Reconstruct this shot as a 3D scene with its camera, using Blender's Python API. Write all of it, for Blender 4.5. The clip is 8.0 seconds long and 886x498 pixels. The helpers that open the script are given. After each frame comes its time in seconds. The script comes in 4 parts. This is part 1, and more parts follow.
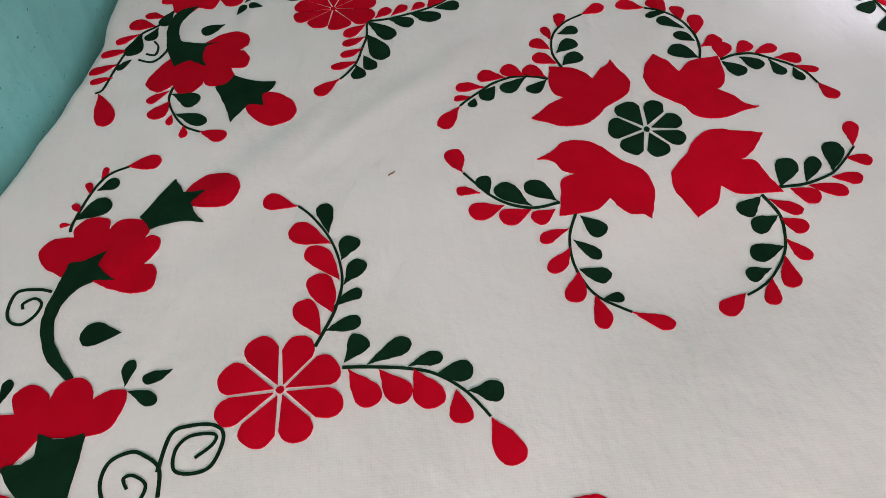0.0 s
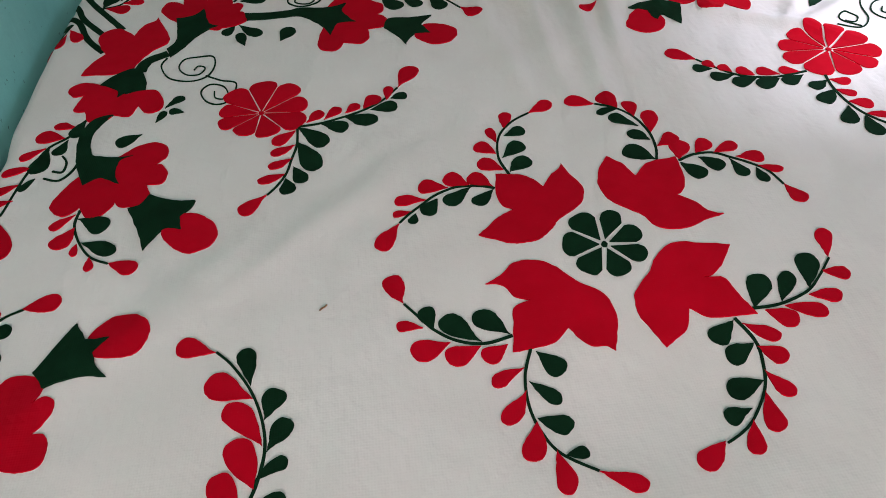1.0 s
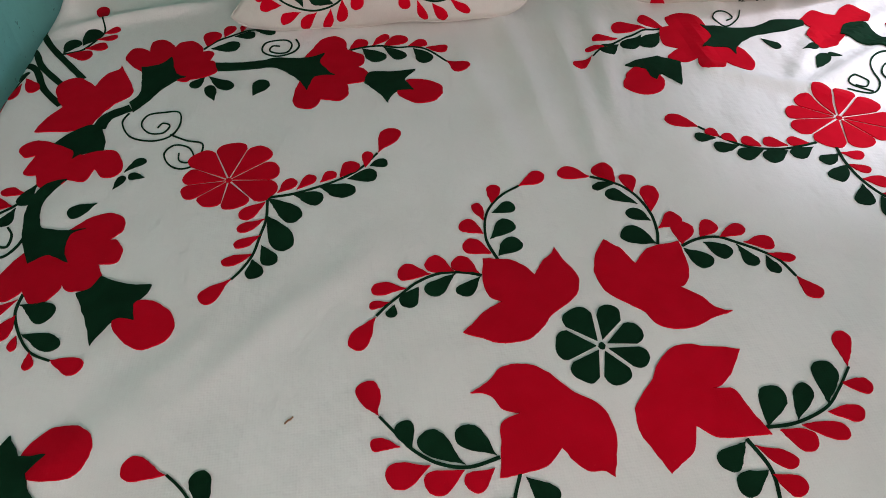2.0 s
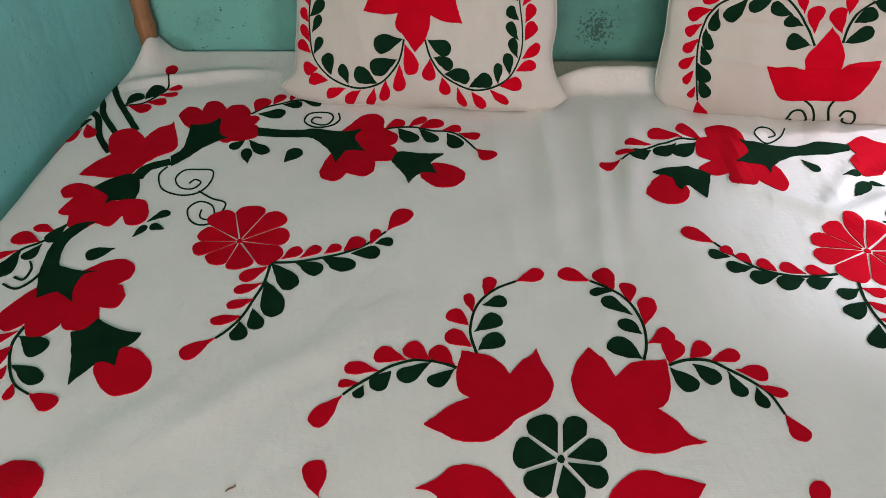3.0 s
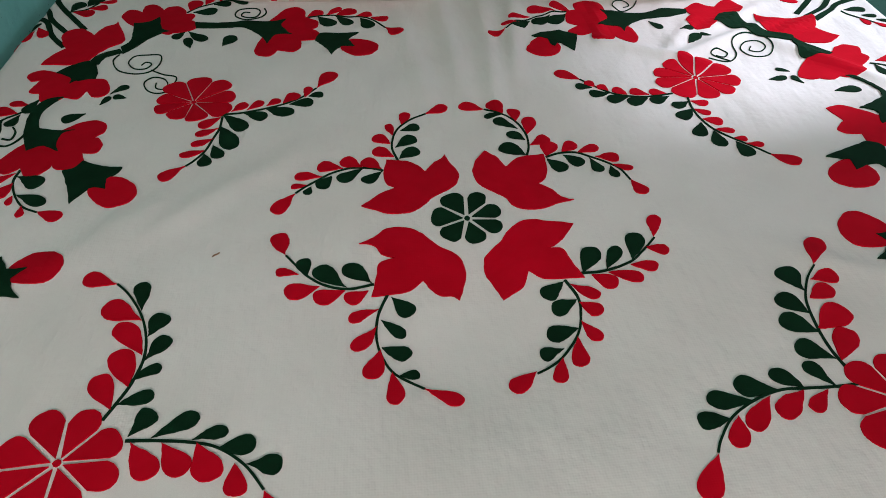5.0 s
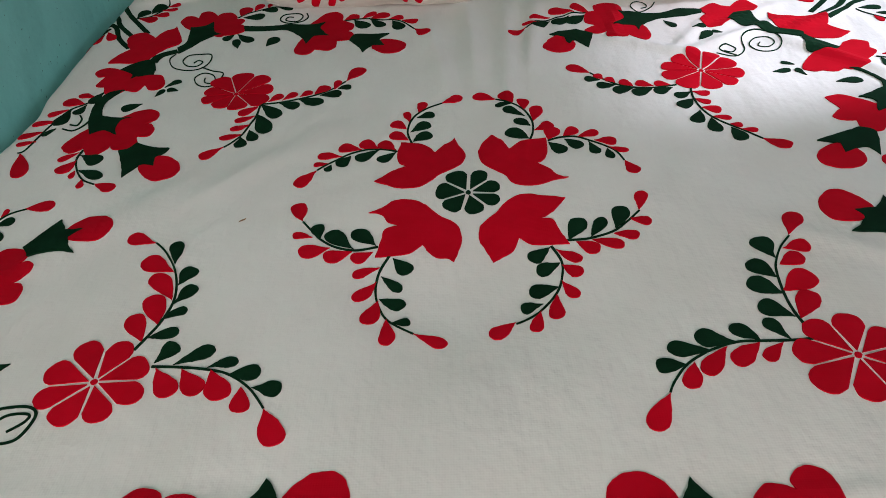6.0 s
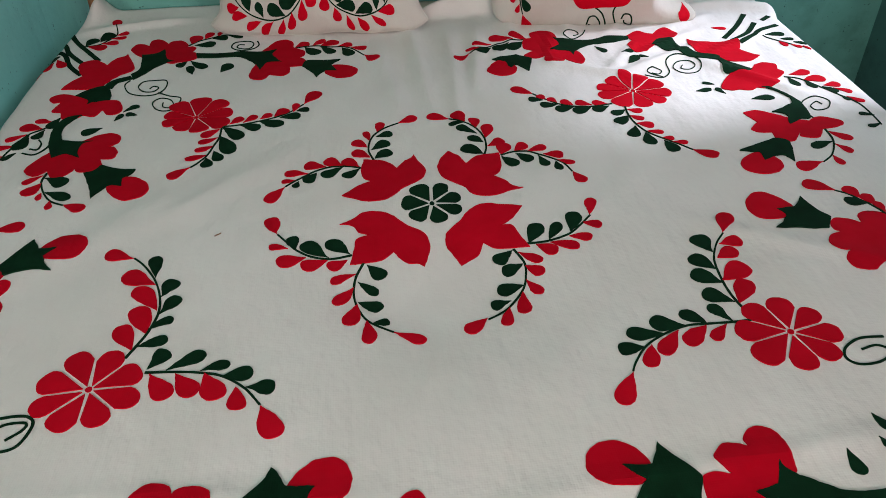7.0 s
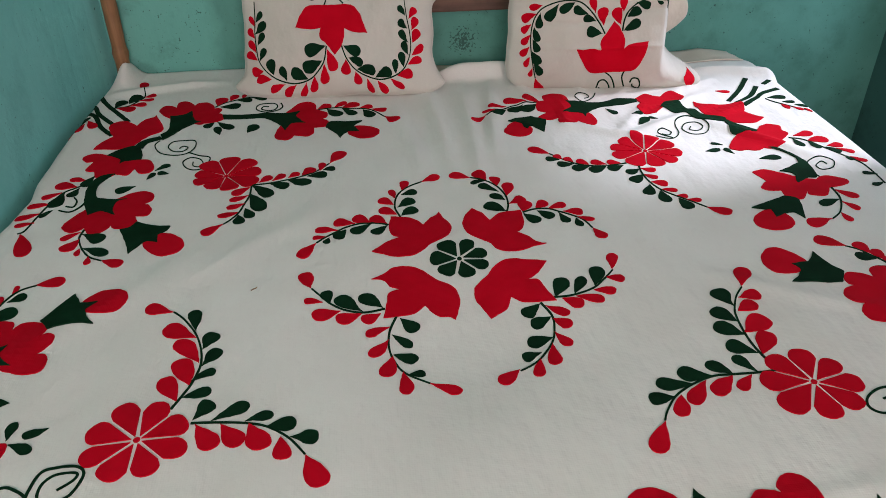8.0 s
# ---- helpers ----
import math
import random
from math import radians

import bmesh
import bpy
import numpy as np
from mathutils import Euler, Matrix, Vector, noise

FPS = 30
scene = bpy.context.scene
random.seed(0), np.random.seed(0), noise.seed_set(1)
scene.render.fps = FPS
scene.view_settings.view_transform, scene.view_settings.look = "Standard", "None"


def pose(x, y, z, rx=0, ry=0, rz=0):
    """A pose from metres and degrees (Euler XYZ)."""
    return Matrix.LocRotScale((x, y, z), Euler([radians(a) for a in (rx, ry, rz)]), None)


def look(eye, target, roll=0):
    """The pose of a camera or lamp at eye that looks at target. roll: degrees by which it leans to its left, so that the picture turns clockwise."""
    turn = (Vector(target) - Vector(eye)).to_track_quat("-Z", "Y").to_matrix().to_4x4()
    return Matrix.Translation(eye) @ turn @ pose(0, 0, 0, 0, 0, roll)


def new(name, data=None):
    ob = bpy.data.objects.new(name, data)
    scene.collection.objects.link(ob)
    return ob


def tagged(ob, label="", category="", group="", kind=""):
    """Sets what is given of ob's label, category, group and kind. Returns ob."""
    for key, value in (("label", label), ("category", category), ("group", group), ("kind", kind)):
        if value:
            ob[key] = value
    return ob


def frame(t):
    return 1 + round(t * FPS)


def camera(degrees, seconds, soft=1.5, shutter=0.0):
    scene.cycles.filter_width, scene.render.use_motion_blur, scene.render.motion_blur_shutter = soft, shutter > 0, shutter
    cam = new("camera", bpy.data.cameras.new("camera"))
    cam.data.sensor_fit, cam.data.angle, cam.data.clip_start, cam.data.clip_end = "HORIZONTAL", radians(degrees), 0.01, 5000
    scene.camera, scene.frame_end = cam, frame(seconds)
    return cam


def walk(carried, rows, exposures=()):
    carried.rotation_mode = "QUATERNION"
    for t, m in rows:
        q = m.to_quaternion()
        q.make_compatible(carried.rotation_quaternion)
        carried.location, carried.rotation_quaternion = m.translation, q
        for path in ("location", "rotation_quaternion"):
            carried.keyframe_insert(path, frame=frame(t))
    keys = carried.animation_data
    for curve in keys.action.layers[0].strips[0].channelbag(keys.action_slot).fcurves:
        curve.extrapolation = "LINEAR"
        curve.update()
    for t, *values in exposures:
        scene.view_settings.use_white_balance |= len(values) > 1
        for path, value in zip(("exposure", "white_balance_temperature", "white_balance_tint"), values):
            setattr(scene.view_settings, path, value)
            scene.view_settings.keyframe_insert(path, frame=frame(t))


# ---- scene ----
cam = camera(60.0, 8.0, 0.65)
PATH = [
    (0, (-0.304, -0.871, 1.27), (-0.329, 0.433, -0.246), -5.2),
    (0.3, (-0.262, -0.826, 1.265), (-0.282, 0.485, -0.245), -4.4),
    (0.5, (-0.248, -0.803, 1.267), (-0.275, 0.52, -0.233), -5.9),
    (0.6, (-0.24, -0.788, 1.265), (-0.262, 0.551, -0.219), -6.3),
    (0.8, (-0.244, -0.746, 1.264), (-0.185, 0.624, -0.193), -4.5),
    (1, (-0.259, -0.711, 1.254), (-0.184, 0.683, -0.178), -4.5),
    (1.2, (-0.254, -0.664, 1.267), (-0.172, 0.718, -0.176), -5.9),
    (2.3, (-0.216, -0.545, 1.26), (-0.125, 0.9, -0.119), -0.8),
    (2.5, (-0.17, -0.538, 1.263), (-0.141, 0.95, -0.074), 0.9),
    (2.7, (-0.137, -0.541, 1.262), (-0.176, 0.968, -0.05), -0.2),
    (3, (-0.102, -0.55, 1.275), (-0.198, 0.986, -0.002), -1.2),
    (3.2, (-0.085, -0.558, 1.277), (-0.192, 1.003, 0.031), -2.2),
    (3.5, (-0.064, -0.576, 1.276), (-0.197, 0.991, 0.041), -3.9),
    (4, (-0.059, -0.638, 1.278), (-0.14, 0.921, 0.027), -4.2),
    (4.2, (-0.068, -0.695, 1.274), (-0.088, 0.88, 0.042), -3.9),
    (4.5, (-0.092, -0.794, 1.273), (-0.054, 0.765, 0.022), -3.7),
    (4.8, (-0.11, -0.895, 1.26), (-0.028, 0.623, -0.04), -2.4),
    (5, (-0.109, -0.934, 1.267), (0.002, 0.557, -0.062), -0.5),
    (5.2, (-0.099, -0.961, 1.265), (-0.013, 0.533, -0.061), -0.8),
    (6.3, (0.012, -1.118, 1.285), (-0.078, 0.423, 0.014), -4.4),
    (6.5, (-0.005, -1.133, 1.29), (-0.027, 0.412, 0.02), -3.3),
    (7, (-0.087, -1.174, 1.303), (0.054, 0.399, 0.077), -1.0),
    (7.2, (-0.123, -1.191, 1.308), (0.023, 0.39, 0.091), -1.3),
    (7.5, (-0.142, -1.196, 1.319), (0.017, 0.415, 0.145), -1.2),
    (8, (-0.157, -1.208, 1.33), (0.014, 0.448, 0.222), -0.6),
]
walk(cam, [(t, look(eye, target, roll)) for t, eye, target, roll in PATH],
     [(0, 0.25, 6600, 39), (1.2, 0.12, 6600, 36), (2.3, 0.0, 6600, 32), (2.8, 0.12, 6680, 31), (4.0, 0.08, 6700, 31), (5.0, -0.16, 6600, 31), (6.4, -0.10, 6600, 30), (8, -0.08, 6600, 30)])

# ---- world, window light and room light ----
world = bpy.data.worlds.new("daylight")
scene.world = world
world.use_nodes = True
sky = world.node_tree.nodes.new("ShaderNodeTexSky")
sky.sky_type, sky.sun_disc = "NISHITA", False
SUN_TRAVEL = Vector((-0.95, -0.12, -0.78)).normalized()
sky.sun_elevation = math.asin(-SUN_TRAVEL.z)
sky.sun_rotation = math.atan2(-SUN_TRAVEL.x, -SUN_TRAVEL.y)
background = world.node_tree.nodes["Background"]
background.inputs["Strength"].default_value = 0.12
world.node_tree.links.new(sky.outputs["Color"], background.inputs["Color"])

sun = new("sun", bpy.data.lights.new("sun", "SUN"))
sun.data.energy, sun.data.angle, sun.data.color = 4.6, radians(10), (0.77, 0.905, 1.0)
sun.matrix_world = Matrix.Translation((5, 1.5, 5)) @ SUN_TRAVEL.to_track_quat("-Z", "Y").to_matrix().to_4x4()


def window_lamp(name, at, target, width, height, watts, colour):
    """Stands in for the daylight that enters by an opening."""
    lamp = new(name, bpy.data.lights.new(name, "AREA"))
    lamp.data.shape, lamp.data.size, lamp.data.size_y = "RECTANGLE", width, height
    lamp.data.energy, lamp.data.color = watts, colour
    lamp.matrix_world = look(at, target)
    return lamp


window_lamp("front_daylight", (-0.05, -3.22, 1.92), (-0.1, -1.6, 3.4), 1.5, 1.55, 139, (1.0, 0.882, 0.828))
window_lamp("window_daylight", (1.725, 0.640, 1.090), (-0.6, 0.640, 0.6), 0.55, 0.98, 6.5, (0.62, 0.86, 1.0))


# ---- materials ----
def make_material(name):
    m = bpy.data.materials.new(name)
    m.use_nodes = True
    return m, m.node_tree.nodes, m.node_tree.links, m.node_tree.nodes["Principled BSDF"]


def noise_node(n, l, scale, detail=4.0, rough=0.55, coords="Object", stretch=(1, 1, 1)):
    tc = n.new("ShaderNodeTexCoord")
    mp = n.new("ShaderNodeMapping")
    mp.inputs["Scale"].default_value = stretch
    nz = n.new("ShaderNodeTexNoise")
    nz.inputs["Scale"].default_value, nz.inputs["Detail"].default_value = scale, detail
    nz.inputs["Roughness"].default_value = rough
    l.new(tc.outputs[coords], mp.inputs["Vector"])
    l.new(mp.outputs["Vector"], nz.inputs["Vector"])
    return nz.outputs["Fac"]


def ramp(n, l, fac, stops):
    r = n.new("ShaderNodeValToRGB")
    while len(r.color_ramp.elements) < len(stops):
        r.color_ramp.elements.new(0.5)
    for e, (at, c) in zip(r.color_ramp.elements, stops):
        e.position, e.color = at, (*c, 1)
    l.new(fac, r.inputs["Fac"])
    return r.outputs["Color"]


def mix(n, l, fac, a, b, kind="MIX"):
    m = n.new("ShaderNodeMix")
    m.data_type, m.blend_type = "RGBA", kind
    for socket, value in ((m.inputs[0], fac), (m.inputs[6], a), (m.inputs[7], b)):
        if isinstance(value, (int, float)):
            socket.default_value = value
        elif isinstance(value, tuple):
            socket.default_value = (*value, 1)
        else:
            l.new(value, socket)
    return m.outputs[2]


def bump(n, l, bsdf, *layers):
    """layers: (height socket, strength, distance)"""
    normal = None
    for h, strength, distance in layers:
        b = n.new("ShaderNodeBump")
        b.inputs["Strength"].default_value, b.inputs["Distance"].default_value = strength, distance
        l.new(h, b.inputs["Height"])
        if normal:
            l.new(normal, b.inputs["Normal"])
        normal = b.outputs["Normal"]
    l.new(normal, bsdf.inputs["Normal"])


def weave(n, l, pitch):
    """Height of a plain weave, threads of the given pitch in metres."""
    tc = n.new("ShaderNodeTexCoord")
    outs = []
    for axis in ("X", "Y"):
        w = n.new("ShaderNodeTexWave")
        w.bands_direction = axis
        w.inputs["Scale"].default_value = 1 / (pitch * 20) * 2 * math.pi / 3.1416
        w.inputs["Distortion"].default_value = 1.2
        w.inputs["Detail"].default_value = 1.0
        l.new(tc.outputs["Object"], w.inputs["Vector"])
        outs.append(w.outputs["Fac"])
    m = n.new("ShaderNodeMath")
    m.operation = "ADD"
    l.new(outs[0], m.inputs[0])
    l.new(outs[1], m.inputs[1])
    return m.outputs[0]


def cloth(name, colour, dark, stain=None, rough=0.9):
    m, n, l, b = make_material(name)
    c = ramp(n, l, noise_node(n, l, 5.0, 5), [(0.3, dark), (0.7, colour)])
    fine = noise_node(n, l, 900.0, 2)
    c = mix(n, l, 0.10, c, ramp(n, l, fine, [(0.3, (0.3, 0.3, 0.3)), (0.7, (1, 1, 1))]), "MULTIPLY")
    if stain:
        spot = ramp(n, l, noise_node(n, l, 1.7, 3), [(0.55, (0, 0, 0)), (0.8, (0.5, 0.5, 0.5))])
        c = mix(n, l, spot, c, stain)
    l.new(c, b.inputs["Base Color"])
    b.inputs["Roughness"].default_value = rough
    b.inputs["Sheen Weight"].default_value = 0.03
    b.inputs["Specular IOR Level"].default_value = 0.18
    folds = noise_node(n, l, 9.0, 3, 0.5, stretch=(1.6, 0.6, 1))
    crease = noise_node(n, l, 32.0, 3, 0.6)
    bump(n, l, b, (folds, 0.65, 0.014), (crease, 0.42, 0.005), (weave(n, l, 0.0011), 0.12, 0.0004))
    return m


COTTON = cloth("cream_cotton", (0.80, 0.765, 0.72), (0.74, 0.70, 0.65), (0.72, 0.66, 0.57))
# cream lowered in colour to stand for weaker light on the pillows
DIMMED_PILLOW_COTTON = cloth("dimmed_pillow_cotton", (0.61, 0.575, 0.51), (0.54, 0.505, 0.435))
PLAIN_COTTON = cloth("beige_cotton", (0.66, 0.58, 0.47), (0.55, 0.47, 0.37))


def applique(name, colour, dark, worn):
    m, n, l, b = make_material(name)
    info = n.new("ShaderNodeObjectInfo")
    c = ramp(n, l, noise_node(n, l, 22.0, 4), [(0.3, dark), (0.72, colour)])
    c = mix(n, l, 1.0, c, ramp(n, l, info.outputs["Random"], [(0.0, (0.86, 0.86, 0.86)), (1.0, (1.0, 1.0, 1.0))]), "MULTIPLY")
    lint = ramp(n, l, noise_node(n, l, 260.0, 3, 0.7), [(0.66, (0, 0, 0)), (0.80, (0.5, 0.5, 0.5))])
    c = mix(n, l, lint, c, worn)
    l.new(c, b.inputs["Base Color"])
    b.inputs["Roughness"].default_value = 0.85
    b.inputs["Specular IOR Level"].default_value = 0.05
    bump(n, l, b, (noise_node(n, l, 40.0, 3), 0.12, 0.004), (weave(n, l, 0.0010), 0.12, 0.0004))
    return m


RED = applique("red_cotton", (0.61, 0.004, 0.015), (0.53, 0.003, 0.011), (0.60, 0.03, 0.035))
GREEN = applique("dark_green_cotton", (0.003, 0.031, 0.013), (0.002, 0.020, 0.008), (0.018, 0.06, 0.04))


BACK_Y = 1.10


def plaster(name, base, pale, dirt, grime=0.5, peeled=None, fresh=None):
    m, n, l, b = make_material(name)
    c = ramp(n, l, noise_node(n, l, 1.6, 6, 0.6), [(0.30, base), (0.72, pale)])
    if fresh:
        # an older, bluer coat of wash up to a ragged upright edge
        tc, xyz, add = n.new("ShaderNodeTexCoord"), n.new("ShaderNodeSeparateXYZ"), n.new("ShaderNodeMath")
        l.new(tc.outputs["Object"], xyz.inputs[0])
        add.operation = "MULTIPLY_ADD"
        l.new(noise_node(n, l, 9.0, 3), add.inputs[0])
        add.inputs[1].default_value = 0.10
        l.new(xyz.outputs["X"], add.inputs[2])
        coat = n.new("ShaderNodeMapRange")
        coat.inputs[1].default_value, coat.inputs[2].default_value = fresh[0] + 0.03, fresh[0] + 0.08
        coat.inputs[3].default_value, coat.inputs[4].default_value = 0.85, 0.0
        l.new(add.outputs[0], coat.inputs[0])
        c = mix(n, l, coat.outputs[0], c, fresh[1])
    blotch = ramp(n, l, noise_node(n, l, 5.5, 8, 0.68), [(0.50, (0, 0, 0)), (0.75, (grime, grime, grime))])
    c = mix(n, l, blotch, c, dirt)
    flecks = ramp(n, l, noise_node(n, l, 75.0, 4, 0.6), [(0.665, (0, 0, 0)), (0.70, (0.75, 0.75, 0.75))])
    c = mix(n, l, flecks, c, tuple(v * 0.30 for v in dirt))
    if peeled:
        tc, away = n.new("ShaderNodeTexCoord"), n.new("ShaderNodeVectorMath")
        away.operation = "DISTANCE"
        away.inputs[1].default_value = (peeled[0], BACK_Y, peeled[1])
        l.new(tc.outputs["Object"], away.inputs[0])
        near = n.new("ShaderNodeMapRange")
        near.inputs[1].default_value, near.inputs[2].default_value = 0.0, peeled[2]
        near.inputs[3].default_value, near.inputs[4].default_value = 0.28, 0.0
        l.new(away.outputs["Value"], near.inputs[0])
        add = n.new("ShaderNodeMath")
        add.operation = "ADD"
        l.new(near.outputs[0], add.inputs[0])
        l.new(noise_node(n, l, 130.0, 3, 0.6), add.inputs[1])
        c = mix(n, l, ramp(n, l, add.outputs[0], [(0.66, (0, 0, 0)), (0.70, (0.9, 0.9, 0.9))]), c, (0.035, 0.10, 0.082))
    l.new(c, b.inputs["Base Color"])
    b.inputs["Roughness"].default_value = 0.72
    b.inputs["Specular IOR Level"].default_value = 0.3
    bump(n, l, b, (noise_node(n, l, 3.5, 4), 0.35, 0.03), (noise_node(n, l, 60.0, 5, 0.65), 0.22, 0.004))
    return m


BLUE_WALL = plaster("blue_green_limewash", (0.13, 0.465, 0.425), (0.21, 0.60, 0.55), (0.085, 0.30, 0.28), 0.45)
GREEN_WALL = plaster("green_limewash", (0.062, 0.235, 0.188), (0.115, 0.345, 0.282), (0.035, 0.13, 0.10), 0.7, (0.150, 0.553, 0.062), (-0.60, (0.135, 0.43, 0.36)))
# the backlit east wall's shade is put into its colour as darker green
SHADED_WALL = plaster("shaded_green_limewash", (0.024, 0.09, 0.075), (0.042, 0.14, 0.118), (0.013, 0.045, 0.036), 0.7)
CEILING = plaster("ceiling_wash", (0.55, 0.56, 0.52), (0.66, 0.67, 0.62), (0.40, 0.40, 0.36))
FLOOR = plaster("cement_floor", (0.20, 0.19, 0.175), (0.28, 0.265, 0.245), (0.12, 0.11, 0.10))


def timber(name, light, dark, scale=7.0, stretch=(1, 1, 0.06)):
    m, n, l, b = make_material(name)
    grain = noise_node(n, l, scale * 8, 6, 0.6, stretch=stretch)
    c = ramp(n, l, grain, [(0.3, dark), (0.7, light)])
    blot = ramp(n, l, noise_node(n, l, 14.0, 5, 0.6), [(0.45, (0, 0, 0)), (0.75, (0.7, 0.7, 0.7))])
    c = mix(n, l, blot, c, tuple(v * 0.5 for v in dark))
    l.new(c, b.inputs["Base Color"])
    b.inputs["Roughness"].default_value = 0.55
    bump(n, l, b, (grain, 0.3, 0.002))
    return m


BAMBOO = timber("aged_bamboo", (0.35, 0.17, 0.07), (0.20, 0.085, 0.035))
WOOD = timber("brown_wood", (0.17, 0.085, 0.055), (0.09, 0.045, 0.03), stretch=(0.06, 1, 1))


# ---- helpers for meshes ----
def mesh_object(name, bm, material, parent=None, label="", smooth=False):
    me = bpy.data.meshes.new(name)
    bm.to_mesh(me)
    bm.free()
    me.materials.append(material)
    if smooth:
        me.polygons.foreach_set("use_smooth", [True] * len(me.polygons))
    ob = new(name, me)
    ob.parent = parent
    if label:
        tagged(ob, label)
    return ob


def part(name, bm, material, parent, label="", smooth=False):
    return mesh_object(name, bm, material, parent, label, smooth)


def box(bm, x0, x1, y0, y1, z0, z1):
    m = Matrix.Translation(((x0 + x1) / 2, (y0 + y1) / 2, (z0 + z1) / 2)) @ Matrix.Diagonal((x1 - x0, y1 - y0, z1 - z0, 1))
    return bmesh.ops.create_cube(bm, size=1, matrix=m)["verts"]


def bevelled(bm, width, segments=2):
    bmesh.ops.bevel(bm, geom=list(bm.edges), offset=width, segments=segments, affect="EDGES", profile=0.6)
    return bm


# ---- room ----
LEFT, RIGHT, BACK, FRONT, HIGH = -0.945, 1.54, 1.10, -3.20, 2.90
WIN = (0.354, 0.930, 0.580, 1.600)        # window in the east wall: y from, y to, sill, head
DOOR = (-0.85, 0.75, 1.1, 2.75)         # wide opening in the front wall


def wall_with_opening(name, x0, x1, y0, y1, hole, material):
    bm = bmesh.new()
    hx0, hx1, hz0, hz1 = hole
    box(bm, x0, hx0, y0, y1, 0, HIGH)
    box(bm, hx1, x1, y0, y1, 0, HIGH)
    if hz0 > 0:
        box(bm, hx0, hx1, y0, y1, 0, hz0)
    box(bm, hx0, hx1, y0, y1, hz1, HIGH)
    return mesh_object(name, bm, material)


bm = bmesh.new()
box(bm, LEFT - 0.2, RIGHT + 0.2, FRONT - 0.2, BACK + 0.2, -0.1, 0)
tagged(mesh_object("floor", bm, FLOOR), "grey trowelled cement floor", "floor", kind="structure")
bm = bmesh.new()
box(bm, LEFT - 0.2, RIGHT + 0.2, FRONT - 0.2, BACK + 0.2, HIGH, HIGH + 0.1)
tagged(mesh_object("ceiling", bm, CEILING), "pale lime-washed plain ceiling", "ceiling", kind="structure")


def wall_face(y):
    """The hand-built west wall swings outwards towards the bed's foot and inwards at the corner pole."""
    k, c = min(1.0, max(0.0, (0.30 - y) / 0.50)), min(1.0, max(0.0, (y - 0.80) / 0.30))
    return LEFT - 0.085 * k * k * (3 - 2 * k) + 0.047 * c * c


bm = bmesh.new()
ys = [FRONT + (BACK - FRONT) * k / 60 for k in range(61)]
loops = [[bm.verts.new(p) for p in ((wall_face(y), y, 0), (wall_face(y), y, HIGH), (LEFT - 0.2, y, HIGH), (LEFT - 0.2, y, 0))] for y in ys]
for p, q in zip(loops, loops[1:]):
    for k in range(4):
        bm.faces.new((p[k], p[(k + 1) % 4], q[(k + 1) % 4], q[k]))
bm.faces.new(loops[0])
bm.faces.new(loops[-1][::-1])
bmesh.ops.recalc_face_normals(bm, faces=bm.faces)
tagged(mesh_object("wall_west", bm, BLUE_WALL), "blue-green lime-washed wall with small dark flecks", "wall", kind="structure")
bm = bmesh.new()
box(bm, RIGHT, RIGHT + 0.2, FRONT, WIN[0], 0, HIGH)
box(bm, RIGHT, RIGHT + 0.2, WIN[1], BACK, 0, HIGH)
box(bm, RIGHT, RIGHT + 0.2, WIN[0], WIN[1], 0, WIN[2])
box(bm, RIGHT, RIGHT + 0.2, WIN[0], WIN[1], WIN[3], HIGH)
tagged(mesh_object("wall_east", bm, SHADED_WALL), "green lime-washed wall with a window opening, shade put into its colour", "wall", kind="structure")
bm = bmesh.new()
box(bm, LEFT - 0.2, RIGHT + 0.2, BACK, BACK + 0.2, 0, HIGH)
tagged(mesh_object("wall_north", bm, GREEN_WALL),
       "worn green lime-washed wall with peeling scratches", "wall", kind="structure")
tagged(wall_with_opening("wall_south", LEFT - 0.2, RIGHT + 0.2, FRONT - 0.2, FRONT, DOOR, GREEN_WALL),
       "green lime-washed wall with a wide opening", "wall", kind="structure")

# added out of view: blocks the front lamp from the north-east corner
bm = bmesh.new()
box(bm, 0.72, RIGHT, -1.46, -1.36, 0, HIGH)
tagged(mesh_object("shade_partition", bm, GREEN_WALL), "unseen plain green wall added beyond the bed's foot to cast shade", "wall", kind="structure")

# ---- the cloth's form ----
BED_Z = 0.5
EDGE_L, EDGE_R, EDGE_FRONT = -0.892, 1.004, -1.03     # where the sheet turns down
ROLL = 0.04


def fold(x, y, cx, cy, angle, length, width, high):
    c, s = math.cos(angle), math.sin(angle)
    a, b = (x - cx) * c + (y - cy) * s, -(x - cx) * s + (y - cy) * c
    return high * math.exp(-(b / width) ** 2 - (a / length) ** 4)


FOLDS = [
    (0.02, 0.62, 1.62, 0.26, 0.022, 0.0030), (0.10, 0.56, 1.52, 0.30, 0.020, 0.0028), (0.17, 0.66, 1.45, 0.22, 0.018, 0.0026),
    (-0.06, 0.55, 1.70, 0.20, 0.022, 0.0022), (0.62, 0.55, 0.5, 0.16, 0.020, 0.0034), (0.45, 0.50, -0.6, 0.14, 0.018, 0.0030),
    (0.80, 0.42, -0.9, 0.16, 0.020, 0.0028), (-0.45, 0.05, 0.7, 0.30, 0.030, 0.0022), (-0.62, -0.05, 0.8, 0.25, 0.026, 0.0022),
    (0.18, 0.935, 0.05, 0.13, 0.022, 0.0120), (0.95, 0.86, -0.25, 0.14, 0.020, 0.0060), (-0.72, 0.95, 0.2, 0.14, 0.020, 0.004),
    (0.30, -0.62, 0.1, 0.30, 0.020, 0.0022), (-0.35, -0.60, -0.1, 0.25, 0.022, 0.0022), (0.62, -0.20, -0.5, 0.2, 0.022, 0.002),
]
